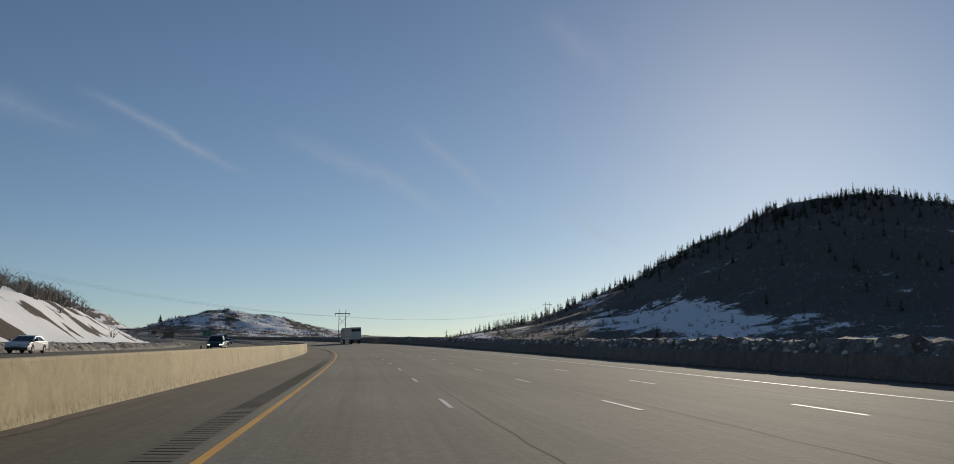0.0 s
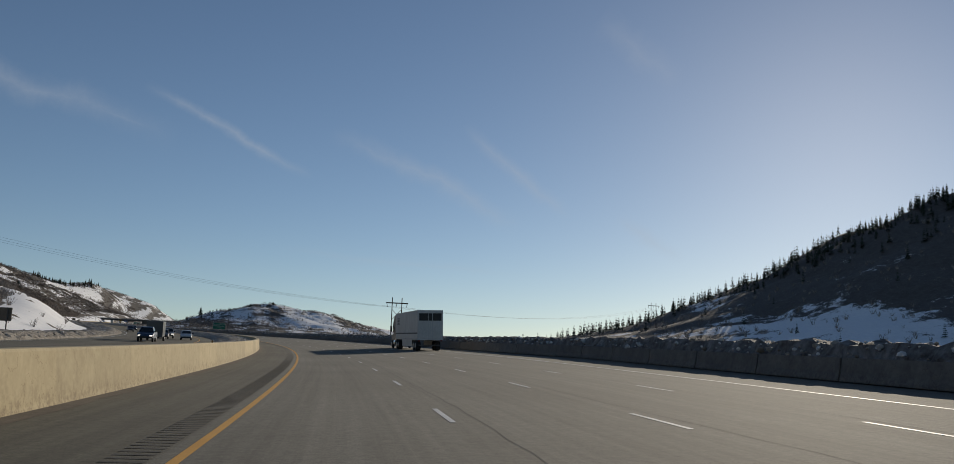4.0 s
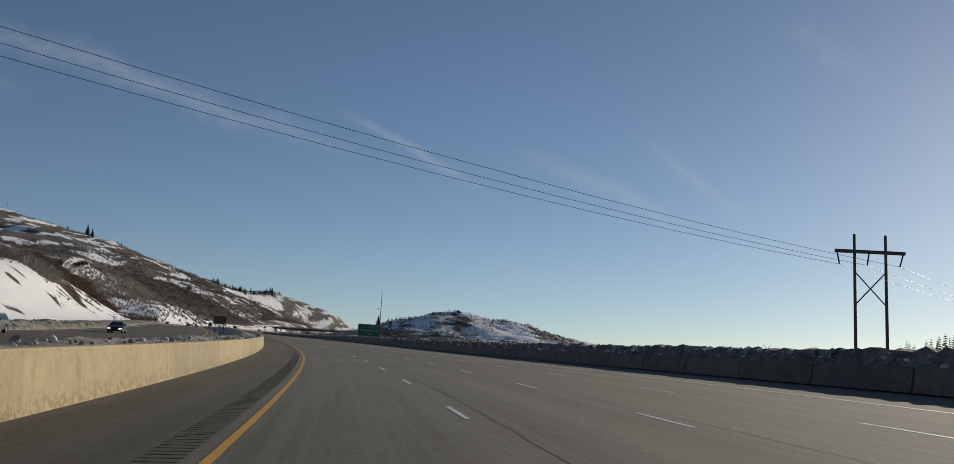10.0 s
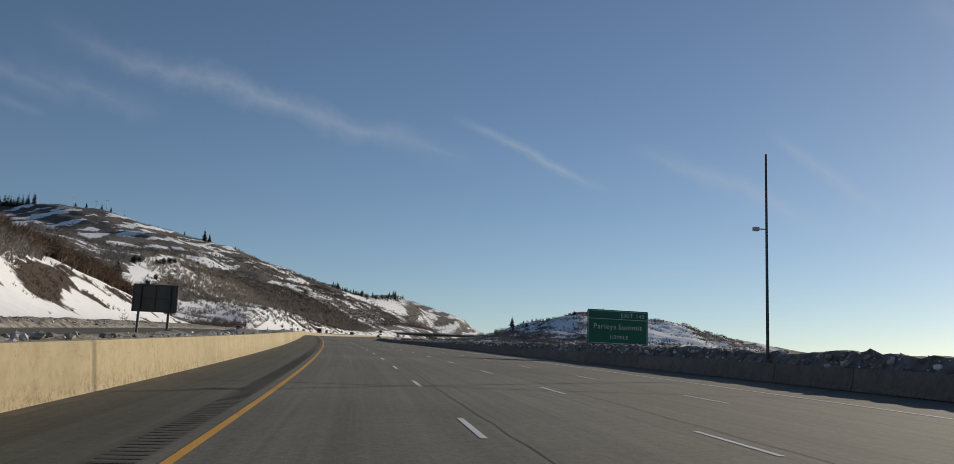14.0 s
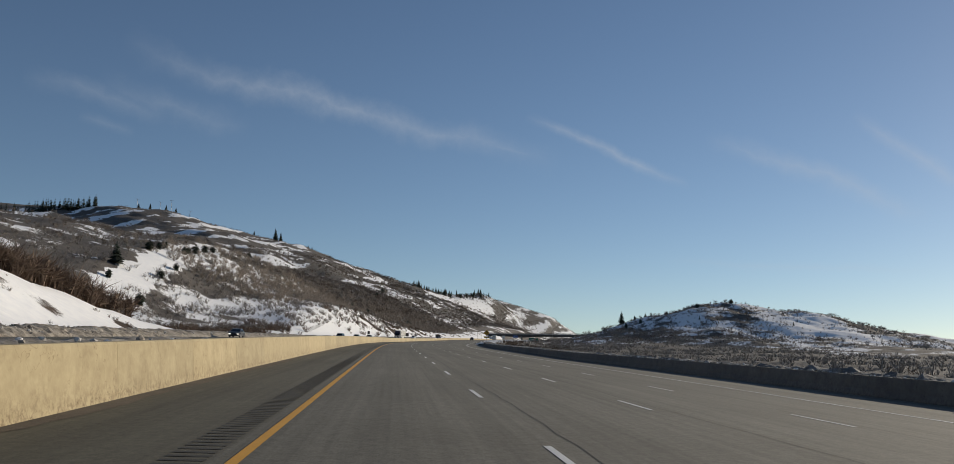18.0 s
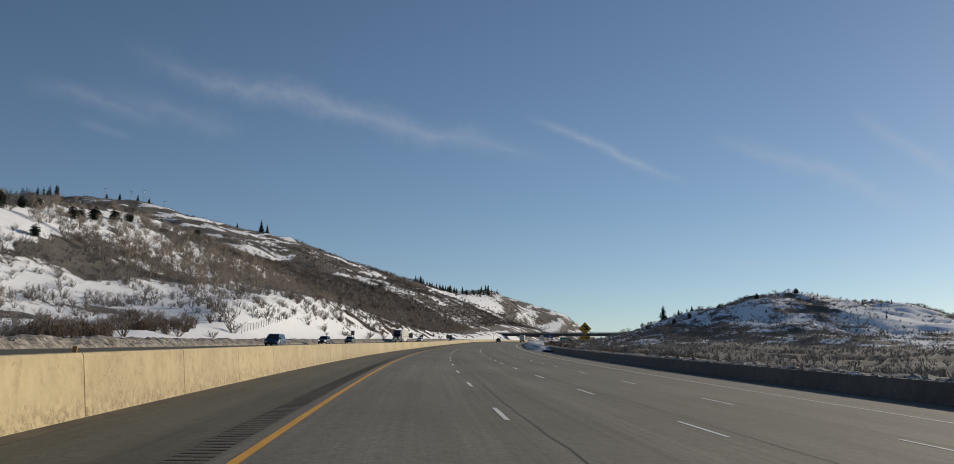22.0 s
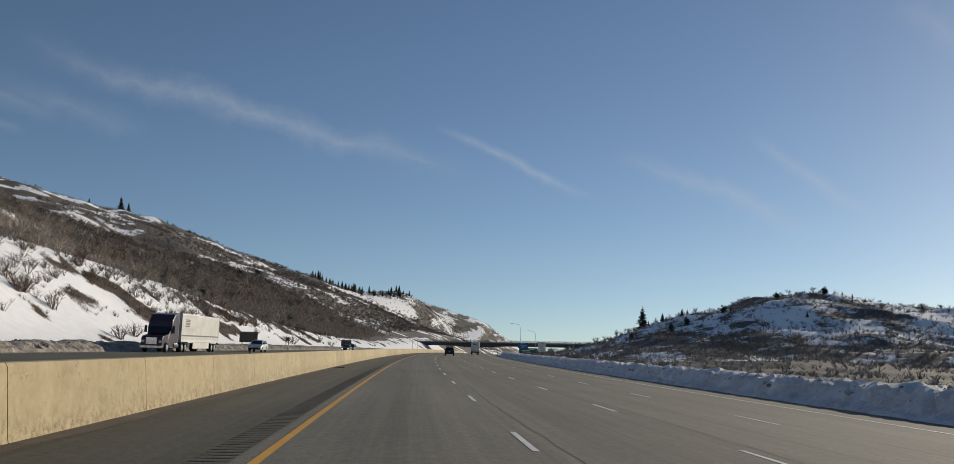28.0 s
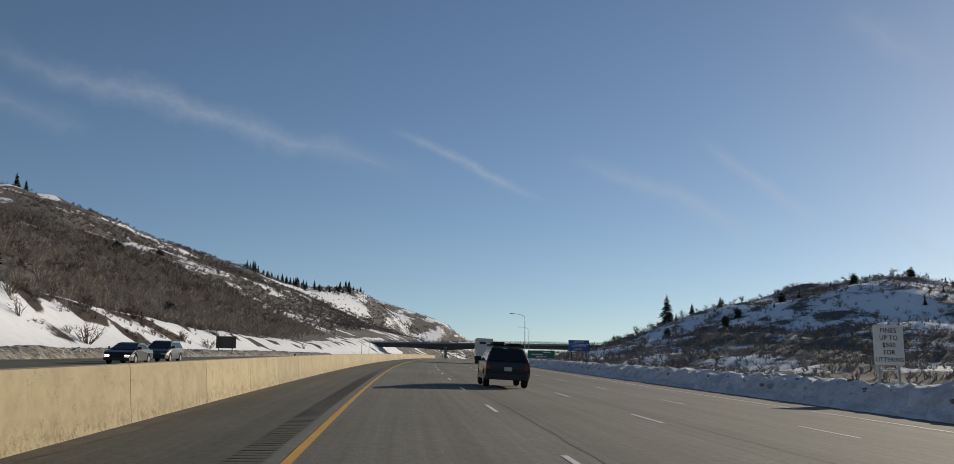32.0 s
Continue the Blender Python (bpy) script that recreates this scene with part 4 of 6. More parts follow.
scatter("bank_thicket", NEAR_SHRUBS, P6, rng.uniform(1.8, 4.2, len(P6)), TWIG, "tall dense leafless thicket along the top of the bank", "scrub", rng)
P8 = spots(12500, 790, 1230, 48, 142, lambda s, d, snow, soil, x, y: 0.6 * (fractal(x, y, 26, 3) > -0.1) * (d < np.interp(s, [840, 898, 950, 1043, 1216], [96, 107, 115, 132, 143]) - 9))
scatter("meadow_scrub", NEAR_SHRUBS, P8, rng.uniform(0.7, 2.3, len(P8)), TWIG, "sparse leafless shrubs standing in the snowy meadow", "scrub", rng)
TAN_TWIG = material("tan_twigs", None, 0.9)
_t = TAN_TWIG.node_tree
_g = _t.nodes.new("ShaderNodeNewGeometry")
_t.links.new(ramp(_t, _g.outputs["Random Per Island"], [(0.0, (0.26, 0.212, 0.168)), (0.5, (0.38, 0.318, 0.256)), (1.0, (0.48, 0.412, 0.34))]), _t.nodes["Principled BSDF"].inputs["Base Color"])
P11 = spots(16000, 560, 1300, 40, 66, lambda s, d, snow, soil, x, y: 0.8 * (soil > 0.3))
scatter("slip_scrub", NEAR_SHRUBS, P11, rng.uniform(0.3, 0.9, len(P11)), BROWN_TWIG, "low dead brush on the bare soil of the bank", "scrub", rng)
P12 = spots(900, 786, 905, 42.5, 53, lambda s, d, snow, soil, x, y: 0.75 * (fractal(x, y, 24, 2) > -0.15))
scatter("roadside_thicket", NEAR_SHRUBS, P12, rng.uniform(1.1, 2.3, len(P12)), BROWN_TWIG, "dark leafless bushes at the foot of the snowy meadow", "scrub", rng)
P13 = spots(900, 880, 1290, 40, 62, lambda s, d, snow, soil, x, y: np.where(fractal(x, y, 19, 2) > 0.25, 0.36, 0.06))
scatter("bank_bushes", BUSHES, P13, rng.uniform(1.2, 3.0, len(P13)), BROWN_TWIG, "dark dense bushes standing in the snow of the bank", "scrub", rng)
P9 = spots(6000, 965, 1480, 50, 150, lambda s, d, snow, soil, x, y: 0.85 * smooth(-3, 5, d - np.interp(s, [960, 1000, 1060, 1100, 1200, 1420], [104, 72, 68, 66, 62, 56])) * (1 - 0.85 * smooth(85, 135, d)) * (soil < 0.2))
scatter("bank_oaks", THICK_OAKS, P9, rng.uniform(2.2, 5.4, len(P9)), TAN_TWIG, "tan leafless scrub oaks above the snowy bank", "trees", rng)
P10 = np.concatenate([spots(7000, 1080, 1500, 95, 240, lambda s, d, snow, soil, x, y: hill_keep(s, d, snow, soil, x, y) * (fractal(x, y, 15, 2) > -0.25) * np.where((s < 1190) & (d < 146), 0.35, 1.0)), spots(9000, 1400, 2300, 60, 300, hill_keep), spots(2200, 1280, 1700, -330, -30, hill_keep)])
dark = fractal(P10[:, 0], P10[:, 1] * 1.4, 48, 4) > 0.05
scatter("hillside_oaks", FAR_OAKS, P10[~dark], rng.uniform(2.0, 4.2, (~dark).sum()), TWIG, "leafless grey scrub oaks covering the hillside", "trees", rng)
scatter("hillside_thicket", FAR_OAKS, P10[dark], rng.uniform(2.6, 5.4, dark.sum()), HILL_TWIG, "dark brown clumps of scrub oak on the hillside", "trees", rng)
P2 = np.concatenate([spots(7000, 500, 1500, 110, 330, hill_keep), spots(5000, 1300, 2500, 60, 480, hill_keep), spots(2000, 1400, 2000, 400, 800, hill_keep), spots(6000, 1780, 2620, 0, 330, lambda *a: 0.9 * hill_keep(*a)), spots(1500, 0, 600, 100, 300, hill_keep)])
dark = fractal(P2[:, 0] + 300, P2[:, 1] * 1.4, 60, 4) > 0.1
scatter("hillside_scrub", FAR_OAKS, P2[~dark], rng.uniform(1.3, 3.0, (~dark).sum()), TWIG, "dense leafless scrub covering the hillside", "scrub", rng)
scatter("hillside_brush", FAR_OAKS, P2[dark], rng.uniform(1.7, 3.9, dark.sum()), HILL_TWIG, "dark brown brush in bands across the hillside", "scrub", rng)
P3 = np.concatenate([spots(4500, 200, 1450, -75, -33, lambda s, d, snow, soil, x, y: 0.55 * (fractal(x, y, 40, 2) > -0.25)), spots(6500, 640, 1380, -230, -40, lambda s, d, snow, soil, x, y: 0.8 + 0 * s), spots(9000, 1250, 1750, -330, -24, lambda *a: 0.95 * hill_keep(*a))])
scatter("valley_scrub", FAR_SHRUBS, P3, rng.uniform(0.9, 2.2, len(P3)), TWIG, "dark leafless scrub below the road and on the knoll", "scrub", rng)
P5 = spots(1300, 0, 1300, -60, -23.5, lambda s, d, snow, soil, x, y: 0.75 * (fractal(x, y, 40, 2) > -0.35))
scatter("roadside_scrub", BUSHES, P5, rng.uniform(0.8, 2.0, len(P5)), BROWN_TWIG, "leafless scrub behind the roadside barrier", "scrub", rng)
P4 = spots(5000, 220, 900, -560, -95, lambda s, d, snow, soil, x, y: 0.7 * (snow < 0.6))
scatter("mountain_scrub", FAR_SHRUBS, P4, rng.uniform(1.5, 3.6, len(P4)), TWIG, "leafless scrub on the mountain", "scrub", rng)

CONES = [conifer(prng, 15, 10) for _ in range(4)]
JUNIPERS = [conifer(prng, 13, 11, True) for _ in range(4)]
FULL_CONES = [(v, np.array(f)) for v, f in CONES]
CONE_ARR = [(v, np.array(f)) for v, f in (conifer(prng, 9, 6) for _ in range(4))]


def ground_at(x, y):
    return float(height(np.array([x], dtype=float), np.array([y], dtype=float))[0][0])


def conifer_tree(x, y, tall, wide=1.0, label="dark green conifer standing on the snowy hillside"):
    z = ground_at(x, y) - 0.1
    k = int(abs(x * 7 + y * 13)) % len(CONES)
    tree = base("conifer", pose(x, y, z, 0, 0, (x * 31 + y * 17) % 360), label, "tree", "lone conifers")
    bm = rod(B(), (0, 0, 0), (0, 0, tall * 0.9), tall * 0.022, tall * 0.004, 7)
    part("trunk", bm, BARK, tree)
    v, f = (JUNIPERS if wide >= 1.7 else CONES)[k]
    me = mesh_of("crown", [(q[0] * tall * wide, q[1] * tall * wide, q[2] * tall) for q in v], f, [NEEDLE])
    crown = new("crown", me)
    crown.parent = tree
    return tree


# a broad bushy pine beside the road
conifer_tree(354, -31, 7.4, 1.9, "broad bushy dark pine standing below the roadside barrier")
# lone conifers that stand out against sky and snow
for x, y, tall, wide in ((1830, 725, 21, 1.15), (1836, 719, 16, 1.1), (1472, 162, 14, 1.35), (1800, 745, 7, 1.2), (1880, 690, 6, 1.2), (1930, 660, 6, 1.2), (1714, 841, 9, 1.3), (1722, 830, 8, 1.3), (1700, 858, 9, 1.2), (1690, 870, 7, 1.4),
                         (868, 279, 8, 1.6), (946, 303, 4, 1.9), (952, 305, 3.6, 1.8), (962, 308, 4.6, 1.9), (978, 313, 4.2, 1.9), (990, 316, 3.4, 2.0), (886, 273, 3.6, 1.8), (906, 280, 3.2, 1.8), (849, 267, 3, 1.8), (841, 249, 4.5, 1.7), (1079, 346, 3.6, 1.9), (936, 307, 3.5, 2.0), (924, 301, 3.2, 2.0), (912, 297, 4, 1.9), (1236, 331, 4.5, 1.8), (1213, 334, 4.5, 1.8), (1853, 680, 8, 1.3), (1858, 676, 6, 1.3), (1831, 586, 6, 1.4),
                         (1478, 150, 5, 1.6), (1466, 139, 5.5, 1.5), (1440, 118, 5, 1.8), (1420, 140, 4.5, 1.8), (1435, 90, 5.5, 1.7), (1455, 60, 5, 1.8), (1400, 170, 4, 1.8), (1390, 150, 4.5, 1.7),
                         (1300, 320, 4.5, 1.8), (1380, 380, 5, 1.8), (1500, 420, 6, 1.8)):
    conifer_tree(x, y, tall, wide)


def grove(name, places, tall, label, kinds=None):
    pts = [(x, y, ground_at(x, y) - 0.3) for x, y in places]
    scatter(name, kinds or CONE_ARR, pts, rng.uniform(tall * 0.6, tall * 1.25, len(pts)), NEEDLE, label, "trees", rng)


line_pts = [(1890 + 290 * u + rng.normal(0, 6), 519 - 44 * u + rng.normal(0, 6)) for u in list(rng.uniform(0, 0.62, 44)) + list(rng.uniform(0.72, 1, 16))]
grove("ridge_conifers", line_pts, 9.5, "row of dark conifers along the far ridge", FULL_CONES)
plateau = [(1565 + 75 * u + rng.normal(0, 6), 990 - 85 * u + rng.normal(0, 6)) for u in rng.uniform(-0.25, 1, 95)]
grove("plateau_conifers", plateau, 15, "stand of dark conifers on the hilltop")
knoll_pts = [(1500 + rng.normal(0, 70), 70 + rng.normal(0, 62)) for _ in range(70)]
grove("knoll_conifers", knoll_pts, 3.4, "scattered conifers on the wooded knoll", FULL_CONES)
mt = [(748 - 170 * u + rng.normal(0, 20), -170 - 278 * u + rng.normal(0, 20)) for u in 0.02 + 1.13 * rng.uniform(0, 1, 640) ** 0.75] + [(608 + rng.normal(0, 150), -456 + rng.normal(0, 120)) for _ in range(320)]
grove("mountain_conifers", mt, 7.4, "conifer forest along the mountain ridge")
low = [(500 + rng.uniform(-60, 70), -96 + rng.uniform(-25, 22)) for _ in range(7)]
grove("valley_conifers", low, 7.5, "scattered conifers in the dip beside the road", FULL_CONES)


# ---- signs, poles and the overpass ----
GREEN_SIGN = plain("green_sign", (0.008, 0.13, 0.075), 0.5, 0, 0.08, 0.6)
BLUE_SIGN = plain("blue_sign", (0.012, 0.07, 0.28), 0.5, 0, 0.08, 0.6)
YELLOW_SIGN = plain("yellow_sign", (0.68, 0.36, 0.015), 0.5, 0, 0.06, 0.6)
WHITE_SIGN = plain("white_sign", (0.62, 0.62, 0.6), 0.5, 0, 0.06, 0.6)
BLACK = plain("black_vinyl", (0.012, 0.012, 0.012), 0.5)
SIGN_BACK = plain("sign_back", (0.10, 0.085, 0.07), 0.5, 0.6, 0.15, 1.0)


def text(body, size, mat, parent, x, y, z):
    """Raised letters, one mesh a word, on a sign face that looks towards -x; y grows to the reader's left."""
    words, meshes, widths = body.split(), [], []
    for word in words:
        cu = bpy.data.curves.new("lettering", "FONT")
        cu.body, cu.size, cu.align_x, cu.align_y, cu.extrude = word, size, "CENTER", "CENTER", 0.004
        cu.space_character = 1.12
        tmp = bpy.data.objects.new("lettering", cu)
        me = bpy.data.meshes.new_from_object(tmp)
        me.materials.append(mat)
        xs = [q.co.x for q in me.vertices]
        meshes.append(me)
        widths.append(max(xs) - min(xs))
        bpy.data.objects.remove(tmp)
    gap = size * (0.36 if "  " not in body else 0.6)
    at_ = -(sum(widths) + gap * (len(words) - 1)) / 2
    for me, w in zip(meshes, widths):
        ob = new("lettering", me)
        ob.parent = parent
        ob.matrix_local = Matrix.Translation((x - 0.012, y - (at_ + w / 2), z)) @ Matrix(((0, 0, -1, 0), (-1, 0, 0, 0), (0, 1, 0, 0), (0, 0, 0, 1)))
        at_ += w + gap


def panel(bm, x, y0, y1, z0, z1, thick=0.03, corner=0.12):
    """A sign plate with rounded corners, facing -x."""
    pts = []
    for cy, cz, a0 in ((y1 - corner, z1 - corner, 0), (y0 + corner, z1 - corner, 90), (y0 + corner, z0 + corner, 180), (y1 - corner, z0 + corner, 270)):
        for k in range(4):
            a = radians(a0 + k * 30)
            pts.append((cy + corner * math.cos(a), cz + corner * math.sin(a)))
    front = [bm.verts.new((x, p[0], p[1])) for p in pts]
    rear = [bm.verts.new((x + thick, p[0], p[1])) for p in pts]
    bm.faces.new(front)
    bm.faces.new(rear[::-1])
    for i in range(len(pts)):
        j = (i + 1) % len(pts)
        bm.faces.new((front[i], rear[i], rear[j], front[j]))
    bmesh.ops.recalc_face_normals(bm, faces=bm.faces)
    return bm


def posts(sign, ys, tall, r=0.07, mat=None, x=0.12, foot=-1.2):
    for y in ys:
        part("post", box(B(), x - r, x + r, y - r, y + r, foot, tall), mat or DARK_STEEL, sign)


def road_sign(name, s, d, turn, label, category):
    return base(name, spot_pose(s, d, 0, turn), label, category)


# exit guide sign
sg = road_sign("guide_sign", 549, -22.9, 3, "large green highway guide sign with white border on steel posts", "sign")
posts(sg, (-1.9, 0.2, 2.1), 4.3, 0.1)
face = part("plate", panel(B(), 0, -2.72, 2.72, 1.55, 4.45), GREEN_SIGN, sg)
bm = B()
for y0, y1, z0, z1 in ((-2.62, 2.62, 4.33, 4.37), (-2.62, 2.62, 1.63, 1.67), (-2.66, -2.62, 1.7, 4.3), (2.62, 2.66, 1.7, 4.3), (-2.6, 2.6, 3.66, 3.70)):
    box(bm, -0.008, 0.0, y0, y1, z0, z1)
part("border", bm, WHITE_SIGN, sg, "white reflective border")
text("EXIT  140", 0.5, WHITE_SIGN, sg, 0, -1.3, 4.0)
text("Parleys Summit", 0.64, WHITE_SIGN, sg, 0, 0, 3.02)
text("1/2 MILE", 0.44, WHITE_SIGN, sg, 0, -0.1, 2.15)

# steep-grade warning sign
ws = road_sign("warning_sign", 868, -19.5, 2, "yellow diamond truck-on-grade warning sign on a steel post", "sign")
posts(ws, (0,), 4.4, 0.045, STEEL, 0.06)
bm = B()
quad = [bm.verts.new((x, y, z)) for x in (0, 0.02) for y, z in ((0, 2.92), (-0.87, 3.79), (0, 4.66), (0.87, 3.79))]
for f in ((0, 1, 2, 3), (7, 6, 5, 4), (0, 4, 5, 1), (1, 5, 6, 2), (2, 6, 7, 3), (3, 7, 4, 0)):
    bm.faces.new([quad[i] for i in f])
bmesh.ops.recalc_face_normals(bm, faces=bm.faces)
part("plate", bm, YELLOW_SIGN, ws)
bm = B()
for a, b in (((0, 3.02), (0.77, 3.79)), ((0.77, 3.79), (0, 4.56)), ((0, 4.56), (-0.77, 3.79)), ((-0.77, 3.79), (0, 3.02))):
    rod(bm, (-0.006, a[0], a[1]), (-0.006, b[0], b[1]), 0.012, n=4)
part("border", bm, BLACK, ws)
bm = B()
tri = [bm.verts.new((x, y, z)) for x in (-0.008, -0.002) for y, z in ((0.45, 3.62), (-0.45, 3.62), (-0.45, 3.95))]
bm.faces.new(tri[:3])
bm.faces.new(tri[5:2:-1])
for i in range(3):
    bm.faces.new((tri[i], tri[i + 3], tri[(i + 1) % 3 + 3], tri[(i + 1) % 3]))
tip = Matrix.Translation((0, 0.02, 4.0)) @ Matrix.Rotation(radians(20), 4, "X") @ Matrix.Translation((0, -0.02, -4.0))
bmesh.ops.recalc_face_normals(bm, faces=bm.faces)
box(bm, -0.009, -0.003, -0.34, 0.18, 3.97, 4.22, 0, tip)
box(bm, -0.009, -0.003, 0.22, 0.42, 3.95, 4.10, 0, tip)
part("pictogram", bm, BLACK, ws, "black truck on a slope")
text("6%", 0.3, BLACK, ws, 0, 0, 3.3)
part("plaque", panel(B(), 0, -0.68, 0.68, 2.3, 2.78, 0.02, 0.05), YELLOW_SIGN, ws)
bm = B()
for k, (y0, y1) in enumerate(((0.55, 0.40), (0.32, 0.24), (0.14, -0.08), (-0.16, -0.56))):
    box(bm, -0.008, 0.0, min(y0, y1), max(y0, y1), 2.46, 2.64)
part("legend_bars", bm, BLACK, ws)

# litter fine sign
lf = road_sign("litter_sign", 1128, -22.0, 4, "white rectangular litter fine sign with black letters on posts", "sign")
posts(lf, (-0.5, 0.5), 3.6, 0.05, STEEL)
part("plate", panel(B(), 0, -0.76, 0.76, 1.75, 3.6, 0.025, 0.08), WHITE_SIGN, lf)
for k, line in enumerate(("FINES", "UP TO", "$500", "FOR", "LITTERING")):
    text(line, 0.3 if k < 4 else 0.27, BLACK, lf, 0, 0, 3.34 - k * 0.335)

# services sign and exit sign before the bridge
bs = road_sign("services_sign", 1222, -23.4, 0, "blue highway services sign with white legend on posts", "sign")
posts(bs, (-1.1, 1.1), 3.6, 0.07)
part("plate", panel(B(), 0, -1.55, 1.55, 2.55, 3.55), BLUE_SIGN, bs)
part("tab", panel(B(), 0, -1.55, 1.55, 3.6, 4.15, 0.03, 0.08), BLUE_SIGN, bs)
text("EXIT 140", 0.36, WHITE_SIGN, bs, 0, 0, 3.87)
text("GAS FOOD", 0.4, WHITE_SIGN, bs, 0, 0, 3.28)
text("DIESEL", 0.4, WHITE_SIGN, bs, 0, 0, 2.82)
gs = road_sign("exit_sign", 1330, -27.3, 0, "wide green exit sign with white legend bars on posts", "sign")
posts(gs, (-2.6, 0, 2.6), 3.0, 0.1)
part("plate", panel(B(), 0, -3.6, 3.6, 0.9, 3.1), GREEN_SIGN, gs)
bm = B()
for y0, y1, z0, z1 in ((-3.4, 3.4, 2.98, 3.03), (-3.4, 3.4, 0.97, 1.02), (-2.6, -0.6, 2.45, 2.75), (-0.5, 2.6, 1.85, 2.2), (-1.2, 1.4, 1.25, 1.55)):
    box(bm, -0.009, 0.0, y0, y1, z0, z1)
part("legend_bars", bm, WHITE_SIGN, gs)


def sign_back(s, d, w, z0, z1, label, foot=-0.6):
    """A sign seen from behind: bare metal sheet with stiffeners on two posts."""
    ob = road_sign("sign_back", s, d, -2, label, "sign")
    ob["group"] = "signs seen from behind"
    posts(ob, (-w * 0.33, w * 0.33), z1, 0.06, DARK_STEEL, -0.1, foot)
    part("plate", panel(B(), 0, -w / 2, w / 2, z0, z1, 0.03, 0.05), SIGN_BACK, ob)
    bm = B()
    for z in (z0 + 0.04, (z0 + z1) / 2, z1 - 0.04):
        box(bm, -0.07, -0.01, -w / 2 + 0.03, w / 2 - 0.03, z - 0.03, z + 0.03)
    for y in (-w / 2 + 0.04, 0.0, w / 2 - 0.04):
        box(bm, -0.055, -0.005, y - 0.03, y + 0.03, z0, z1)
    part("stiffener", bm, DARK_STEEL, ob)


sign_back(530, 11.2, 2.55, 1.95, 3.55, "dark back of a large sign on two posts in the median")
sign_back(1116, 32.6, 3.3, 1.3, 3.2, "dark back of a large sign in the snow berm")
sign_back(1232, 31.5, 3.2, 1.2, 3.1, "dark back of a wide sign beside a snow bank")
sign_back(1002, 33.0, 1.0, 2.0, 3.3, "grey back of a narrow sign beside the snowy bank")
sign_back(1152, 32.5, 0.9, 1.9, 2.7, "grey back of a small sign beside the dirty berm")
sign_back(246, 33.5, 2.6, 1.9, 3.4, "brown back of a sign on two posts before the snow bank")


def tall_pole(name, s, d, tall, r0, r1, mat, label, category, fittings=True):
    ob = base(name, spot_pose(s, d), label, category)
    part("shaft", rod(B(), (0, 0, -1.5), (0, 0, tall), r0, r1, 10), mat, ob)
    if fittings:
        part("camera_arm", box(rod(B(), (0, 0, tall * 0.66), (0, 0.45, tall * 0.66), 0.03), -0.1, 0.1, 0.4, 0.65, tall * 0.66 - 0.1, tall * 0.66 + 0.08), STEEL, ob)
    return ob


tall_pole("mast", 514.6, -18.9, 10.6, 0.08, 0.05, DARK_STEEL, "tall thin dark steel camera mast behind the barrier", "mast")


def street_lamp(s, d, tall, reach, label):
    ob = base("street_lamp", spot_pose(s, d), label, "street lamp", "street lamps")
    part("pole", rod(B(), (0, 0, -1), (0, 0, tall - 1.2), 0.13, 0.09, 10), STEEL, ob)
    bm = B()
    last = Vector((0, 0, tall - 1.25))
    for k in range(1, 7):
        u = k / 6
        p = Vector((0, reach * (1 - math.cos(u * 1.5)) ** 1.0, tall - 1.25 + 1.2 * math.sin(u * 1.5)))
        rod(bm, last, p, 0.06, 0.05, 7)
        last = p
    part("arm", bm, STEEL, ob)
    part("luminaire", box(B(), -0.18, 0.18, last.y - 0.1, last.y + 0.75, last.z - 0.1, last.z + 0.08, 0.03), STEEL, ob)


street_lamp(1352, -24.0, 14.0, 4.0, "tall galvanised street lamp with curved arm beside the ramp")
street_lamp(1470, -31.0, 14.0, 4.0, "tall galvanised street lamp with curved arm before the bridge")
for s, d in ((1440, 36.0), (1478, 38.0)):
    street_lamp(s, d, 9.0, 2.2, "galvanised street lamp at the far roadside under the bridge")

# wooden H-frame of the power line
def h_frame(s, d, turn, tall, label):
    g = spot(s, d)
    ob = base("power_pole", Matrix.Translation((g.x, g.y, ground_at(g.x, g.y))) @ Matrix.Rotation(float(line_at(s)[3]) + radians(turn), 4, "Z"), label, "power pole", "power poles")
    for y in (-1.6, 1.6):
        part("pole", rod(B(), (0, y, -0.5), (0, y, tall), 0.19, 0.14, 9), WOOD, ob)
    part("crossarm", box(B(), -0.14, 0.14, -3.6, 3.6, tall - 2.0, tall - 1.65, 0.02), WOOD, ob)
    for y0, y1 in ((-1.6, 1.6), (1.6, -1.6)):
        part("brace", rod(B(), (0.05, y0, tall - 3.9), (0.05, y1, tall - 7.4), 0.07, n=6), WOOD, ob)
    for y, q in ((-3.4, 0.3), (0.1, 0.15), (3.4, -0.3)):
        part("insulator", rod(B(), (0, y, tall - 1.9), (0.15, y + q, tall - 3.2), 0.08, n=7), DARK_STEEL, ob)
    return ob, tall


g0 = spot(421, -55.5)
H0 = float(line_at(421)[2]) + 15.4 - ground_at(g0.x, g0.y)
ha, ta = h_frame(421, -55.5, -14, H0, "weathered wooden H-frame power pole with crossarm and X-brace")
hb, tb = h_frame(330, 126, -14, 14, "wooden H-frame power pole on the hill above the bank")
hc, tc = h_frame(560, -280, -14, 15, "wooden H-frame power pole across the dip")
WIRE = plain("wire", (0.05, 0.05, 0.055), 0.6, 0.6)


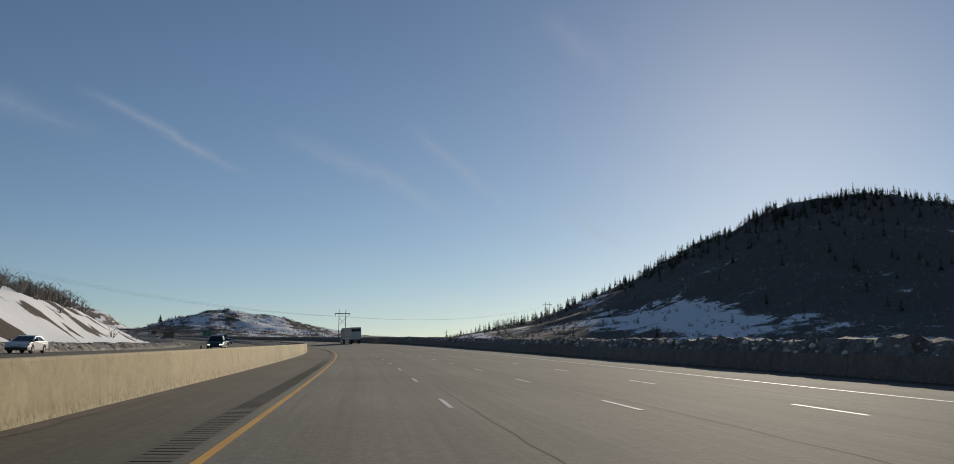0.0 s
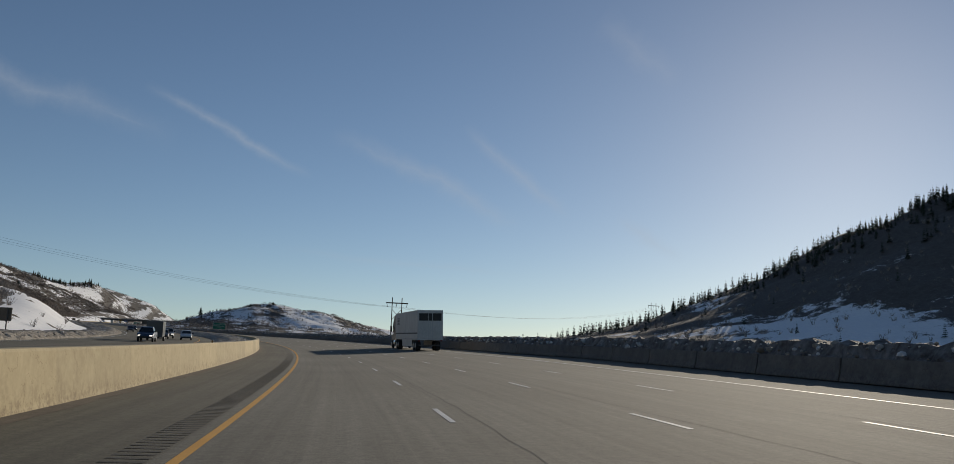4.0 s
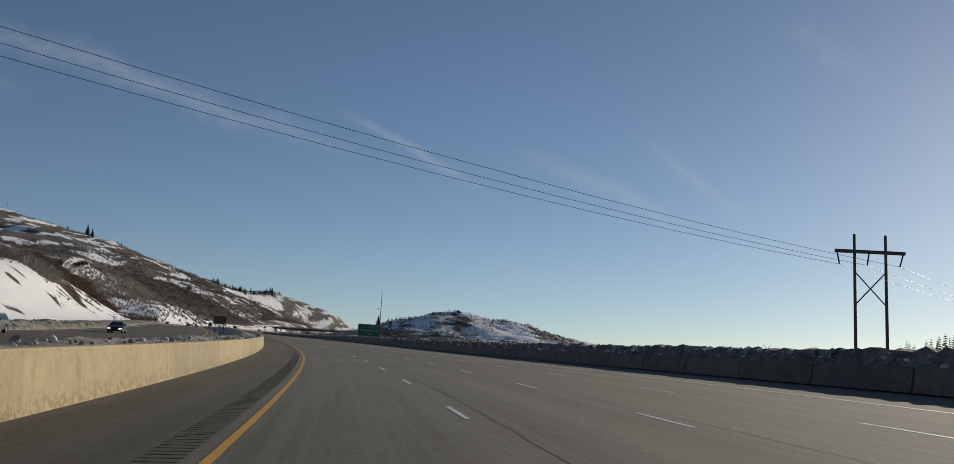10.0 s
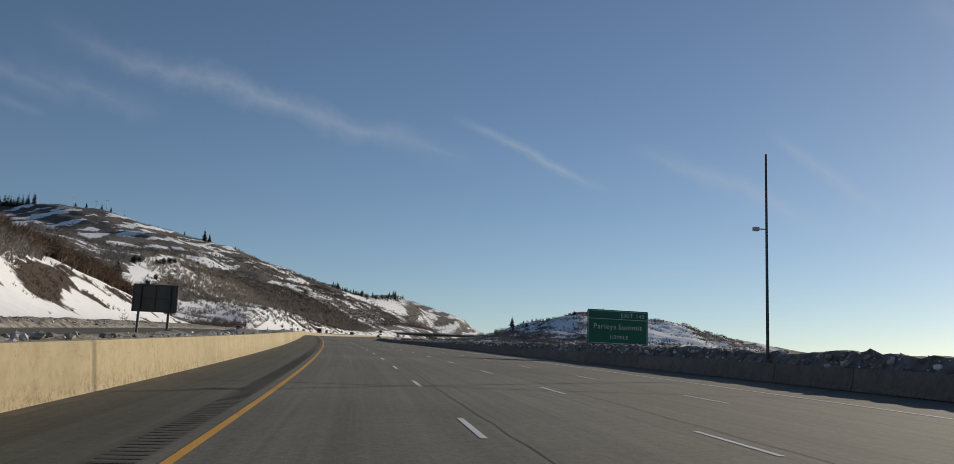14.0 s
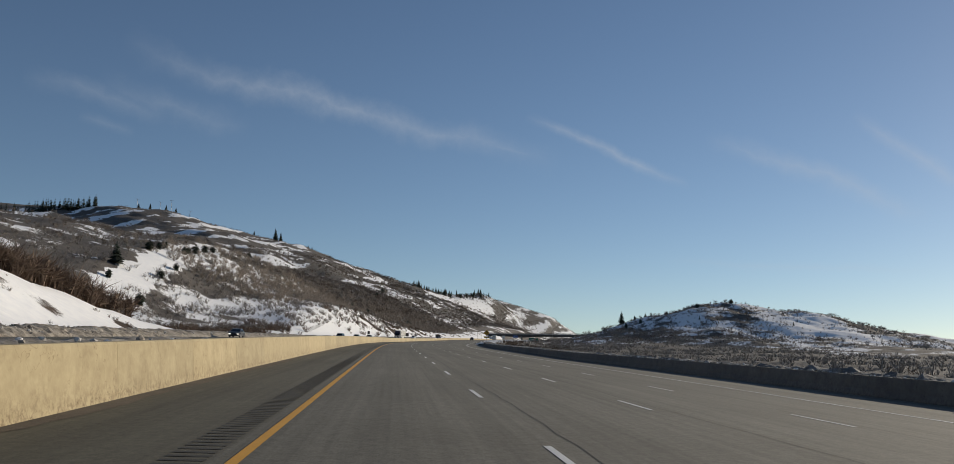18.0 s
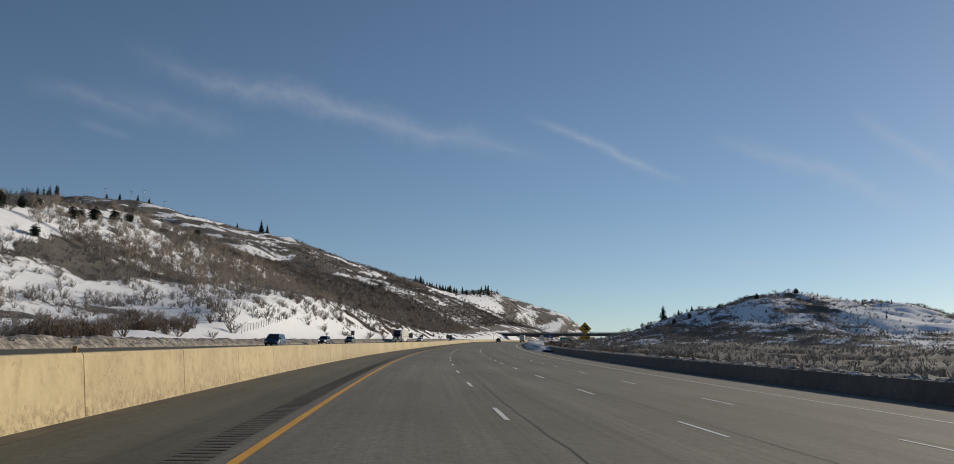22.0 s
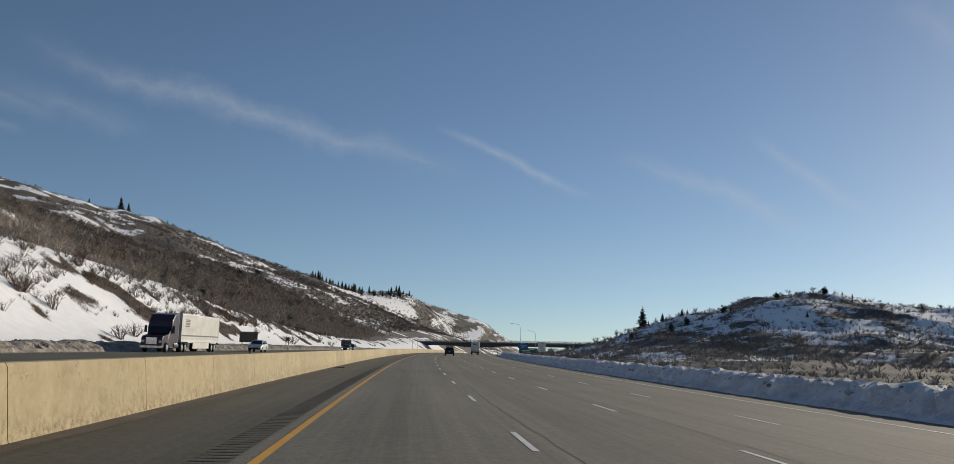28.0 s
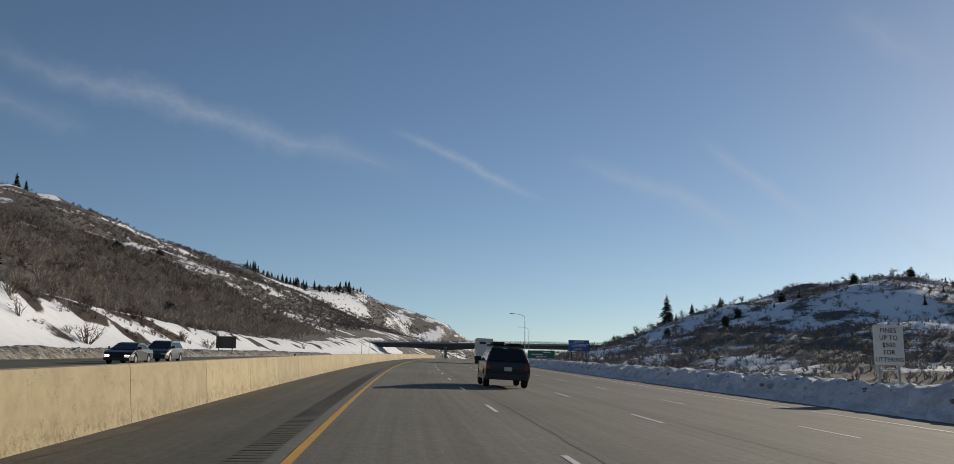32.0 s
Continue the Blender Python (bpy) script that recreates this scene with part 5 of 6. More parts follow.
def wires(a, ta_, b, tb_, sag):
    for y, q in ((-3.4, 0.3), (0.1, 0.15), (3.4, -0.3)):
        p = a.matrix_world @ Vector((0.15, y + q, ta_ - 3.2))
        r = b.matrix_world @ Vector((0.15, y + q, tb_ - 3.2))
        bm = B()
        last = p
        for k in range(1, 25):
            u = k / 24
            n_ = p.lerp(r, u) - Vector((0, 0, sag * 4 * u * (1 - u)))
            rod(bm, last, n_, 0.017, n=4)
            last = n_
        tagged(part("power_line", bm, WIRE), "thin dark power line strung over the road", "cable", "power lines")


wires(ha, ta, hb, tb, 5.0)
wires(ha, ta, hc, tc, 5.0)

# snow stakes and delineators
ORANGE = plain("orange_plastic", (0.7, 0.16, 0.03), 0.5)
for s, d, lean, tall in ((352, 7.4, 14, 2.6), (262, 7.2, 3, 1.9), (398, 7.0, -4, 1.5), (560, 7.0, 8, 1.5), (838, 7.0, 10, 1.25), (612, 7.2, -6, 1.4), (92, 7.2, 2, 1.8)):
    st = base("snow_stake", along(s, d, 0.0) @ pose(0, 0, 0, lean, 0, 0), "thin leaning snow stake in the median snow", "stake", "snow stakes")
    part("rod", rod(B(), (0, 0, 0), (0, 0, tall), 0.022, 0.018, 6), DARK_STEEL if s in (352, 262, 92) else ORANGE, st)
REFLECT = plain("amber_reflector", (0.3, 0.16, 0.04), 0.5)
for k in range(17):
    s = 31 + k * 73.2
    mk = base("delineator", along(s, FACE + 0.28, LEFT_TOP), "small amber reflector bracket on top of the barrier", "reflector", "barrier reflectors")
    part("bracket", box(B(), -0.015, 0.015, -0.035, 0.035, 0, 0.1), REFLECT, mk)

# wire fence along the hillside
def fence(s0, s1, d0, d1, step, label):
    ob = base("wire_fence", Matrix.Identity(4), label, "fence", "wire fences")
    last = None
    bm = B()
    for s in np.arange(s0, s1, step):
        d = d0 + (d1 - d0) * (s - s0) / (s1 - s0)
        p = spot(s, d)
        p.z = ground_at(p.x, p.y)
        po = part("post", rod(B(), (0, 0, -0.4), (0, 0, 1.45), 0.05, 0.045, 6), WOOD, ob)
        po.matrix_local = Matrix.Translation(p)
        if last is not None:
            for h in (0.4, 0.75, 1.1, 1.38):
                rod(bm, last + Vector((0, 0, h)), p + Vector((0, 0, h)), 0.012, n=3)
        last = p
    part("wire", bm, WIRE, ob)


fence(925, 1010, 42, 51, 3.4, "wire fence on wooden posts across the snowy meadow")
fence(95, 200, 57, 54, 3.4, "wire fence on wooden posts along the top of the bank")
fence(452, 505, 44, 56, 3.4, "wire fence on wooden posts climbing the snowy bank")

# storm drain at the foot of the median barrier
drain = base("storm_drain", along(1009.5, 4.55, 0.0), "dark iron storm drain grate at the foot of the barrier", "drain")
part("frame", box(B(), -0.62, 0.62, -0.4, 0.36, -0.05, 0.012, 0.01), DARK_STEEL, drain)
for k in range(9):
    part("bar", box(B(), -0.54 + k * 0.13, -0.48 + k * 0.13, -0.34, 0.3, 0.012, 0.03), SLOT, drain)

# lift towers on the skyline
for x, y, tall in ((1700, 880, 17), (1712, 850, 12), (1722, 838, 18), (1735, 815, 12)):
    z = ground_at(x, y)
    lt = base("lift_tower", pose(x, y, z, 0, 0, 40), "thin steel lift tower on the hilltop", "tower", "lift towers")
    part("shaft", rod(B(), (0, 0, -0.5), (0, 0, tall), 0.35, 0.25, 8), STEEL, lt)
    part("crossarm", box(B(), -0.2, 0.2, -2.4, 2.4, tall - 0.4, tall), STEEL, lt)

# ---- overpass ----
BRIDGE_S = 1555.0
ob_m = spot_pose(BRIDGE_S, 0, 0.9, 2)
bridge = base("overpass", ob_m, "long concrete highway overpass with steel railing", "bridge", "", "structure")
BRIDGE_CONCRETE = plain("bridge_concrete", (0.30, 0.285, 0.26), 0.9, 0, 0.15, 0.4)
BRIDGE_STEEL = plain("bridge_girder", (0.10, 0.085, 0.075), 0.7, 0.2, 0.15, 0.6)
bm = B()
box(bm, -5.5, 5.5, -76, 72, 6.75, 7.15)
part("deck", bm, BRIDGE_CONCRETE, bridge)
for x in (-5.0, -1.7, 1.7, 5.0):
    bm = B()
    n = 30
    vs = []
    for k in range(n + 1):
        y = -76 + 148 * k / n
        q = min(abs(y - 8), abs(y - 66), abs(y + 74))
        low = 5.2 - 1.1 * math.exp(-(q / 12.0) ** 2)
        vs.append([bm.verts.new((x + dx, y, z)) for dx, z in ((-0.2, low), (0.2, low), (0.2, 6.75), (-0.2, 6.75))])
    for k in range(n):
        for j in range(4):
            bm.faces.new((vs[k][j], vs[k][(j + 1) % 4], vs[k + 1][(j + 1) % 4], vs[k + 1][j]))
    bmesh.ops.recalc_face_normals(bm, faces=bm.faces)
    part("girder", bm, BRIDGE_STEEL, bridge)
for x in (-5.45, 5.2):
    part("parapet", box(B(), x, x + 0.25, -76, 72, 7.15, 7.6), BRIDGE_CONCRETE, bridge)
    rail = B()
    for z in (7.9, 8.3, 8.7):
        box(rail, x + 0.06, x + 0.18, -76, 72, z, z + 0.09)
    r_ob = part("railing", rail, DARK_STEEL, bridge)
    post_me = None
    for k in range(60):
        if post_me is None:
            po = part("post", box(B(), -0.07, 0.07, -0.08, 0.08, 0, 1.2), DARK_STEEL, r_ob)
            post_me = po.data
        else:
            po = new("post", post_me)
            po.parent = r_ob
        po.matrix_local = Matrix.Translation((x + 0.12, -75.5 + k * 2.5, 7.58))
for y in (8.0,):
    for x in (-4, 0, 4):
        part("pier", box(B(), x - 0.6, x + 0.6, y - 0.7, y + 0.7, -2.0, 5.2, 0.15), BRIDGE_CONCRETE, bridge)
    part("pier_cap", box(B(), -5.4, 5.4, y - 0.8, y + 0.8, 4.3, 5.2, 0.1), BRIDGE_CONCRETE, bridge)
for y, w in ((71, 9), (-75, 9)):
    part("abutment", box(B(), -6.0, 6.0, min(y, y + w * (1 if y > 0 else -1)), max(y, y + w * (1 if y > 0 else -1)), -1.0, 6.75), BRIDGE_CONCRETE, bridge)
bm = B()
for y0, y1 in ((52, 72), (-76, -52)):
    a, b_ = (y0, y1) if y0 > 0 else (y1, y0)
    vv = [bm.verts.new((x, y, z)) for x in (-9, 9) for y, z in ((a, -0.4), (b_, 5.4), (b_ + (10 if y0 > 0 else -10), 5.4), (b_ + (10 if y0 > 0 else -10), -1))]
    for f in ((0, 1, 2, 3), (7, 6, 5, 4), (0, 4, 5, 1), (1, 5, 6, 2)):
        bm.faces.new([vv[i] for i in f])
bmesh.ops.recalc_face_normals(bm, faces=bm.faces)
part("slope_paving", bm, SNOW, bridge, "snow-covered slope under the bridge end")


# ---- vehicles ----
GLASS = material("tinted_glass", None, 0.06, 0.0, (0.012, 0.014, 0.016))
RUBBER = plain("tyre_rubber", (0.018, 0.018, 0.018), 0.9)
ALLOY = plain("wheel_alloy", (0.35, 0.35, 0.36), 0.35, 0.8)
CHROME = plain("chrome_trim", (0.55, 0.55, 0.56), 0.2, 0.95)
PLASTIC = plain("black_plastic", (0.02, 0.02, 0.021), 0.6)
RED_LENS = material("red_lens", None, 0.2, 0.0, (0.11, 0.008, 0.008))
HEAD_LENS = material("headlight_lens", None, 0.1, 0.1, (0.6, 0.6, 0.62))
PLATE = plain("plate_white", (0.55, 0.55, 0.52), 0.5)
BEAM = material("lit_headlight", None, 0.2, 0.0, (0.9, 0.88, 0.8))
_b = BEAM.node_tree.nodes["Principled BSDF"]
_b.inputs["Emission Color"].default_value, _b.inputs["Emission Strength"].default_value = (1.0, 0.93, 0.8, 1), 3.0


def paintwork(name, c):
    def build(t, b):
        v = coords(t)
        k = ramp(t, grain(t, v, 1.7, 5), [(0.3, tuple(q * 0.85 for q in c)), (0.7, c)])
        dirt = node(t, "ShaderNodeSeparateXYZ", [(v, "Vector")]).outputs["Z"]
        low = ramp(t, node(t, "ShaderNodeMath", [(dirt, 0), (grain(t, v, 4.0, 5), 1)]).outputs[0], [(0.7, (0.55, 0.55, 0.55)), (1.3, (0, 0, 0))])
        t.links.new(mixed(t, low, k, (0.14, 0.125, 0.11)), b.inputs["Base Color"])
        b.inputs["Coat Weight"].default_value = 0.25
    return material(name, build, 0.35, 0.1)


PAINTS = {k: paintwork("paint_" + k, c) for k, c in dict(black=(0.012, 0.012, 0.014), white=(0.62, 0.62, 0.6), silver=(0.3, 0.31, 0.32), blue=(0.03, 0.06, 0.11), green=(0.03, 0.06, 0.045), plum=(0.03, 0.01, 0.026), grey=(0.06, 0.062, 0.065)).items()}


def loft(prof, width, bevel=0.05):
    """A body from a side outline (x, z); width gives the half width at a height. Front is +x."""
    bm = B()
    L = [bm.verts.new((x, width(x, z), z)) for x, z in prof]
    R = [bm.verts.new((x, -width(x, z), z)) for x, z in prof]
    bm.faces.new(L)
    bm.faces.new(R[::-1])
    n = len(prof)
    for i in range(n):
        j = (i + 1) % n
        bm.faces.new((L[i], R[i], R[j], L[j]))
    bmesh.ops.recalc_face_normals(bm, faces=bm.faces)
    bmesh.ops.bevel(bm, geom=list(bm.edges), offset=bevel, segments=2, affect="EDGES", profile=0.6, clamp_overlap=True)
    return bm


def wheel(parent, x, y, r, w, name="wheel", dual=False):
    tyre_w = w * (2.1 if dual else 1)
    hub = new(name)
    hub.parent = parent
    hub.matrix_local = Matrix.Translation((x, y, r))
    bm = B()
    bmesh.ops.create_cone(bm, cap_ends=True, segments=24, radius1=r, radius2=r, depth=tyre_w, matrix=Matrix.Rotation(radians(90), 4, "X"))
    bmesh.ops.bevel(bm, geom=[e for e in bm.edges if len(e.link_faces) == 2 and abs(e.verts[0].co.y - e.verts[1].co.y) < 1e-4], offset=r * 0.12, segments=2, affect="EDGES")
    part("tyre", bm, RUBBER, hub)
    bm = B()
    side = 1 if y > 0 else -1
    bmesh.ops.create_cone(bm, cap_ends=True, segments=20, radius1=r * 0.62, radius2=r * 0.5, depth=0.04, matrix=Matrix.Translation((0, side * (tyre_w / 2 + 0.012), 0)) @ Matrix.Rotation(radians(-90 * side), 4, "X"))
    part("rim", bm, ALLOY, hub)


def quad_panel(pts, thick=0.012):
    bm = B()
    v = [Vector(p) for p in pts]
    n = (v[1] - v[0]).cross(v[2] - v[0]).normalized() * thick
    a = [bm.verts.new(p) for p in v]
    b = [bm.verts.new(p + n) for p in v]
    bm.faces.new(a[::-1])
    bm.faces.new(b)
    k = len(v)
    for i in range(k):
        j = (i + 1) % k
        bm.faces.new((a[i], a[j], b[j], b[i]))
    bmesh.ops.recalc_face_normals(bm, faces=bm.faces)
    return bm


KINDS = {
    # length, half width, belt, roof, ride, wheel radius, front axle, rear axle, bonnet end, windscreen top, roof end, tail foot, tail top
    "suv": dict(L=4.75, W=0.93, belt=1.06, roof=1.66, low=0.32, r=0.36, fa=3.78, ra=0.95, bon=3.45, ws=2.75, re=0.5, tb=0.02),
    "van": dict(L=5.1, W=0.98, belt=1.05, roof=1.76, low=0.28, r=0.35, fa=4.05, ra=1.0, bon=4.2, ws=3.35, re=0.25, tb=0.02),
    "sedan": dict(L=4.8, W=0.91, belt=0.95, roof=1.44, low=0.24, r=0.33, fa=3.82, ra=1.0, bon=3.4, ws=2.65, re=1.25, tb=0.55),
    "pickup": dict(L=5.9, W=1.0, belt=1.2, roof=1.92, low=0.48, r=0.41, fa=4.85, ra=1.2, bon=4.35, ws=3.75, re=2.35, tb=2.1),
}


def car(kind, m, paint, label, lit=False, group="oncoming traffic", rack=False):
    k = KINDS[kind]
    L, W, belt, roof, low, r = k["L"], k["W"], k["belt"], k["roof"], k["low"], k["r"]
    ob = base({"suv": "suv", "van": "minivan", "sedan": "sedan", "pickup": "pickup_truck"}[kind], m, label, {"pickup": "pickup", "van": "van"}.get(kind, "car"), group)
    col = PAINTS[paint]

    def arch(cx):
        return [(cx + (r + 0.07) * math.cos(radians(a)), r + (r + 0.07) * math.sin(radians(a))) for a in (-8, 25, 60, 90, 120, 155, 188)]
    lower = [(0.03, low + 0.15), (0.0, belt - 0.25), (0.06, belt)]
    if kind == "sedan":
        lower = [(0.03, low + 0.15), (0.0, belt - 0.2), (0.12, belt + 0.02)]
    top = [(k["bon"] - 0.1, belt + 0.02), (k["bon"] + 0.55, belt - 0.04), (L - 0.28, belt - 0.16), (L - 0.05, belt - 0.36), (L, low + 0.3), (L - 0.08, low + 0.02)]
    under = [(x, max(z, low)) for x, z in arch(k["fa"])] + [(x, max(z, low)) for x, z in arch(k["ra"])]
    under = [(k["fa"] + r + 0.1, low)] + under[:7] + [(k["fa"] - r - 0.1, low), (k["ra"] + r + 0.1, low)] + under[7:] + [(k["ra"] - r - 0.1, low + 0.04)]
    part("body", loft(lower + top + under, lambda x, z: W * (0.97 if z > belt - 0.1 else 1.0) * (0.9 if x > L - 0.2 else 1.0), 0.03), col, ob)
    # cabin
    cab = [(k["tb"] + 0.04, belt - 0.02), (k["re"], roof - 0.05), (k["re"] + 0.35, roof), (k["ws"] - 0.5, roof), (k["ws"], roof - 0.06), (k["bon"] + 0.25, belt)]
    taper = lambda x, z: W * (0.95 - 0.24 * (z - belt) / (roof - belt))
    part("cabin", loft(cab, taper, 0.04), col, ob)
    zb, zt = belt + 0.05, roof - 0.13
    yb, yt = taper(0, zb) + 0.004, taper(0, zt) + 0.004
    x0b, x0t = k["tb"] + 0.16 + (0.1 if kind == "sedan" else 0.04), k["re"] + 0.2
    x1b, x1t = k["bon"] + 0.06, k["ws"] - 0.05
    cuts = [0.0, 0.36, 0.7, 1.0] if kind in ("suv", "van") else [0.0, 0.48, 1.0]
    for side in (1, -1):
        for c0, c1 in zip(cuts, cuts[1:]):
            a0, a1 = c0 + 0.012, c1 - 0.012
            pts = [(x0b + (x1b - x0b) * a0, side * yb, zb), (x0b + (x1b - x0b) * a1, side * yb, zb), (x0t + (x1t - x0t) * a1, side * yt, zt), (x0t + (x1t - x0t) * a0, side * yt, zt)]
            part("side_window", quad_panel(pts if side < 0 else pts[::-1], 0.008), GLASS, ob)

    def on_slope(x0, z0, x1, z1, u):
        return x0 + (x1 - x0) * u, z0 + (z1 - z0) * u
    rx0, rz0 = on_slope(k["tb"] + 0.04, belt - 0.02, k["re"], roof - 0.05, 0.14)
    rx1, rz1 = on_slope(k["tb"] + 0.04, belt - 0.02, k["re"], roof - 0.05, 0.9)
    part("rear_window", quad_panel([(rx0 - 0.012, taper(0, rz0) - 0.1, rz0), (rx0 - 0.012, -taper(0, rz0) + 0.1, rz0), (rx1 - 0.012, -taper(0, rz1) + 0.1, rz1), (rx1 - 0.012, taper(0, rz1) - 0.1, rz1)], 0.01), GLASS, ob)
    fx0, fz0 = on_slope(k["bon"] + 0.25, belt, k["ws"], roof - 0.06, 0.08)
    fx1, fz1 = on_slope(k["bon"] + 0.25, belt, k["ws"], roof - 0.06, 0.92)
    part("windscreen", quad_panel([(fx0 + 0.012, -taper(0, fz0) + 0.1, fz0), (fx0 + 0.012, taper(0, fz0) - 0.1, fz0), (fx1 + 0.012, taper(0, fz1) - 0.1, fz1), (fx1 + 0.012, -taper(0, fz1) + 0.1, fz1)], 0.01), GLASS, ob)
    for x in (k["fa"], k["ra"]):
        for side in (1, -1):
            wheel(ob, x, side * (W - 0.12), r, 0.23)
    part("rear_bumper", box(B(), -0.08, 0.12, -W * 0.95, W * 0.95, low + 0.02, low + 0.3, 0.04), PLASTIC, ob)
    part("front_bumper", box(B(), L - 0.12, L + 0.06, -W * 0.9, W * 0.9, low + 0.0, low + 0.24, 0.04), PLASTIC, ob)
    part("grille", box(B(), L - 0.06, L + 0.02, -W * 0.5, W * 0.5, low + 0.3, belt - 0.42, 0.02), PLASTIC, ob)
    for side in (1, -1):
        part("tail_light", box(B(), -0.03, 0.14, side * W * 0.97 - (0.2 if side > 0 else 0), side * W * 0.97 + (0.2 if side < 0 else 0), belt - 0.34, belt - 0.06, 0.03), RED_LENS, ob)
        part("headlight", box(B(), L - 0.2, L - 0.01, side * W * 0.88 - (0.34 if side > 0 else 0), side * W * 0.88 + (0.34 if side < 0 else 0), belt - 0.5, belt - 0.34, 0.03), BEAM if lit else HEAD_LENS, ob)
        part("mirror", box(B(), k["bon"] - 0.12, k["bon"] + 0.06, side * (W + 0.02) - 0.08, side * (W + 0.02) + 0.14 * side + 0.08, belt + 0.02, belt + 0.2, 0.03), PLASTIC, ob)
    part("number_plate", box(B(), -0.045, -0.02, -0.16, 0.16, belt - 0.36, belt - 0.2), PLATE, ob)
    if kind == "pickup":
        bed = B()
        for y0, y1 in ((-W * 0.96, -W * 0.86), (W * 0.86, W * 0.96)):
            box(bed, 0.1, 2.15, y0, y1, belt - 0.05, belt + 0.1, 0.02)
        part("bed_rail", bed, PLASTIC, ob)
    if rack:
        for x in (0.9, 2.2):
            part("rack_bar", rod(B(), (x, -W * 0.78, roof + 0.1), (x, W * 0.78, roof + 0.1), 0.025), PLASTIC, ob)
        for side in (1, -1):
            part("rack_rail", rod(B(), (0.5, side * W * 0.72, roof + 0.06), (2.7, side * W * 0.72, roof + 0.06), 0.022), PLASTIC, ob)
        part("ski_carrier", box(B(), 0.7, 2.3, -0.6, -0.08, roof + 0.12, roof + 0.2, 0.04), PLASTIC, ob)
        part("cargo_basket", box(B(), 0.75, 2.2, 0.1, 0.6, roof + 0.12, roof + 0.24, 0.04), PLASTIC, ob)
    return ob


def placed(s, d, oncoming):
    return along(s, d, 0.02, 180 if oncoming else 0)


car("suv", placed(1125.0, -3.92, False), "black", "dirty black SUV with loaded roof rack seen from behind", rack=True, group="traffic ahead")
for kind, s, d, col, label in (
        ("sedan", 79, 26.2, "white", "white sedan driving in the far oncoming lane"),
        ("pickup", 120, 16.2, "green", "dark green pickup truck with headlights on"),
        ("pickup", 262, 19.0, "blue", "dark blue pickup truck towing a trailer"),
        ("suv", 307, 19.6, "grey", "dark grey SUV in a group of oncoming cars"),
        ("pickup", 316, 19.0, "silver", "silver pickup truck in a group of oncoming cars"),
        ("suv", 299, 15.6, "white", "white SUV following other oncoming cars"),
        ("suv", 421, 26.4, "grey", "dark SUV beside the snowy oncoming shoulder"),
        ("sedan", 462, 22.8, "black", "black sedan far along the oncoming lanes"),
        ("sedan", 762, 26.4, "black", "black sedan beside the dirty berm"),
        ("van", 874.5, 22.8, "blue", "dark blue minivan in the oncoming lanes"),
        ("suv", 931, 26.2, "black", "black SUV with lights on in the oncoming lanes"),
        ("suv", 962, 26.2, "grey", "dark grey SUV following a black one"),
        ("suv", 1080, 22.7, "white", "white SUV behind a semi truck"),
        ("sedan", 1152, 19.0, "black", "black sedan in the oncoming lanes near the bridge"),
        ("suv", 1160, 19.0, "grey", "grey SUV close behind a black sedan")):
    car(kind, placed(s, d, True), col, label, lit=kind in ("pickup",) or col == "black")

# enclosed trailer behind the blue pickup
tr = base("cargo_trailer", placed(269.5, 19.0, True), "tall grey enclosed cargo trailer behind a blue pickup", "trailer")
part("body", box(B(), -5.2, 0, -1.1, 1.1, 0.5, 2.75, 0.06), PAINTS["grey"], tr)
part("drawbar", rod(B(), (0, 0, 0.55), (1.3, 0, 0.5), 0.06), DARK_STEEL, tr)
for x in (-3.3, -2.4):
    for y in (1.1, -1.1):
        wheel(tr, x, y, 0.36, 0.2)


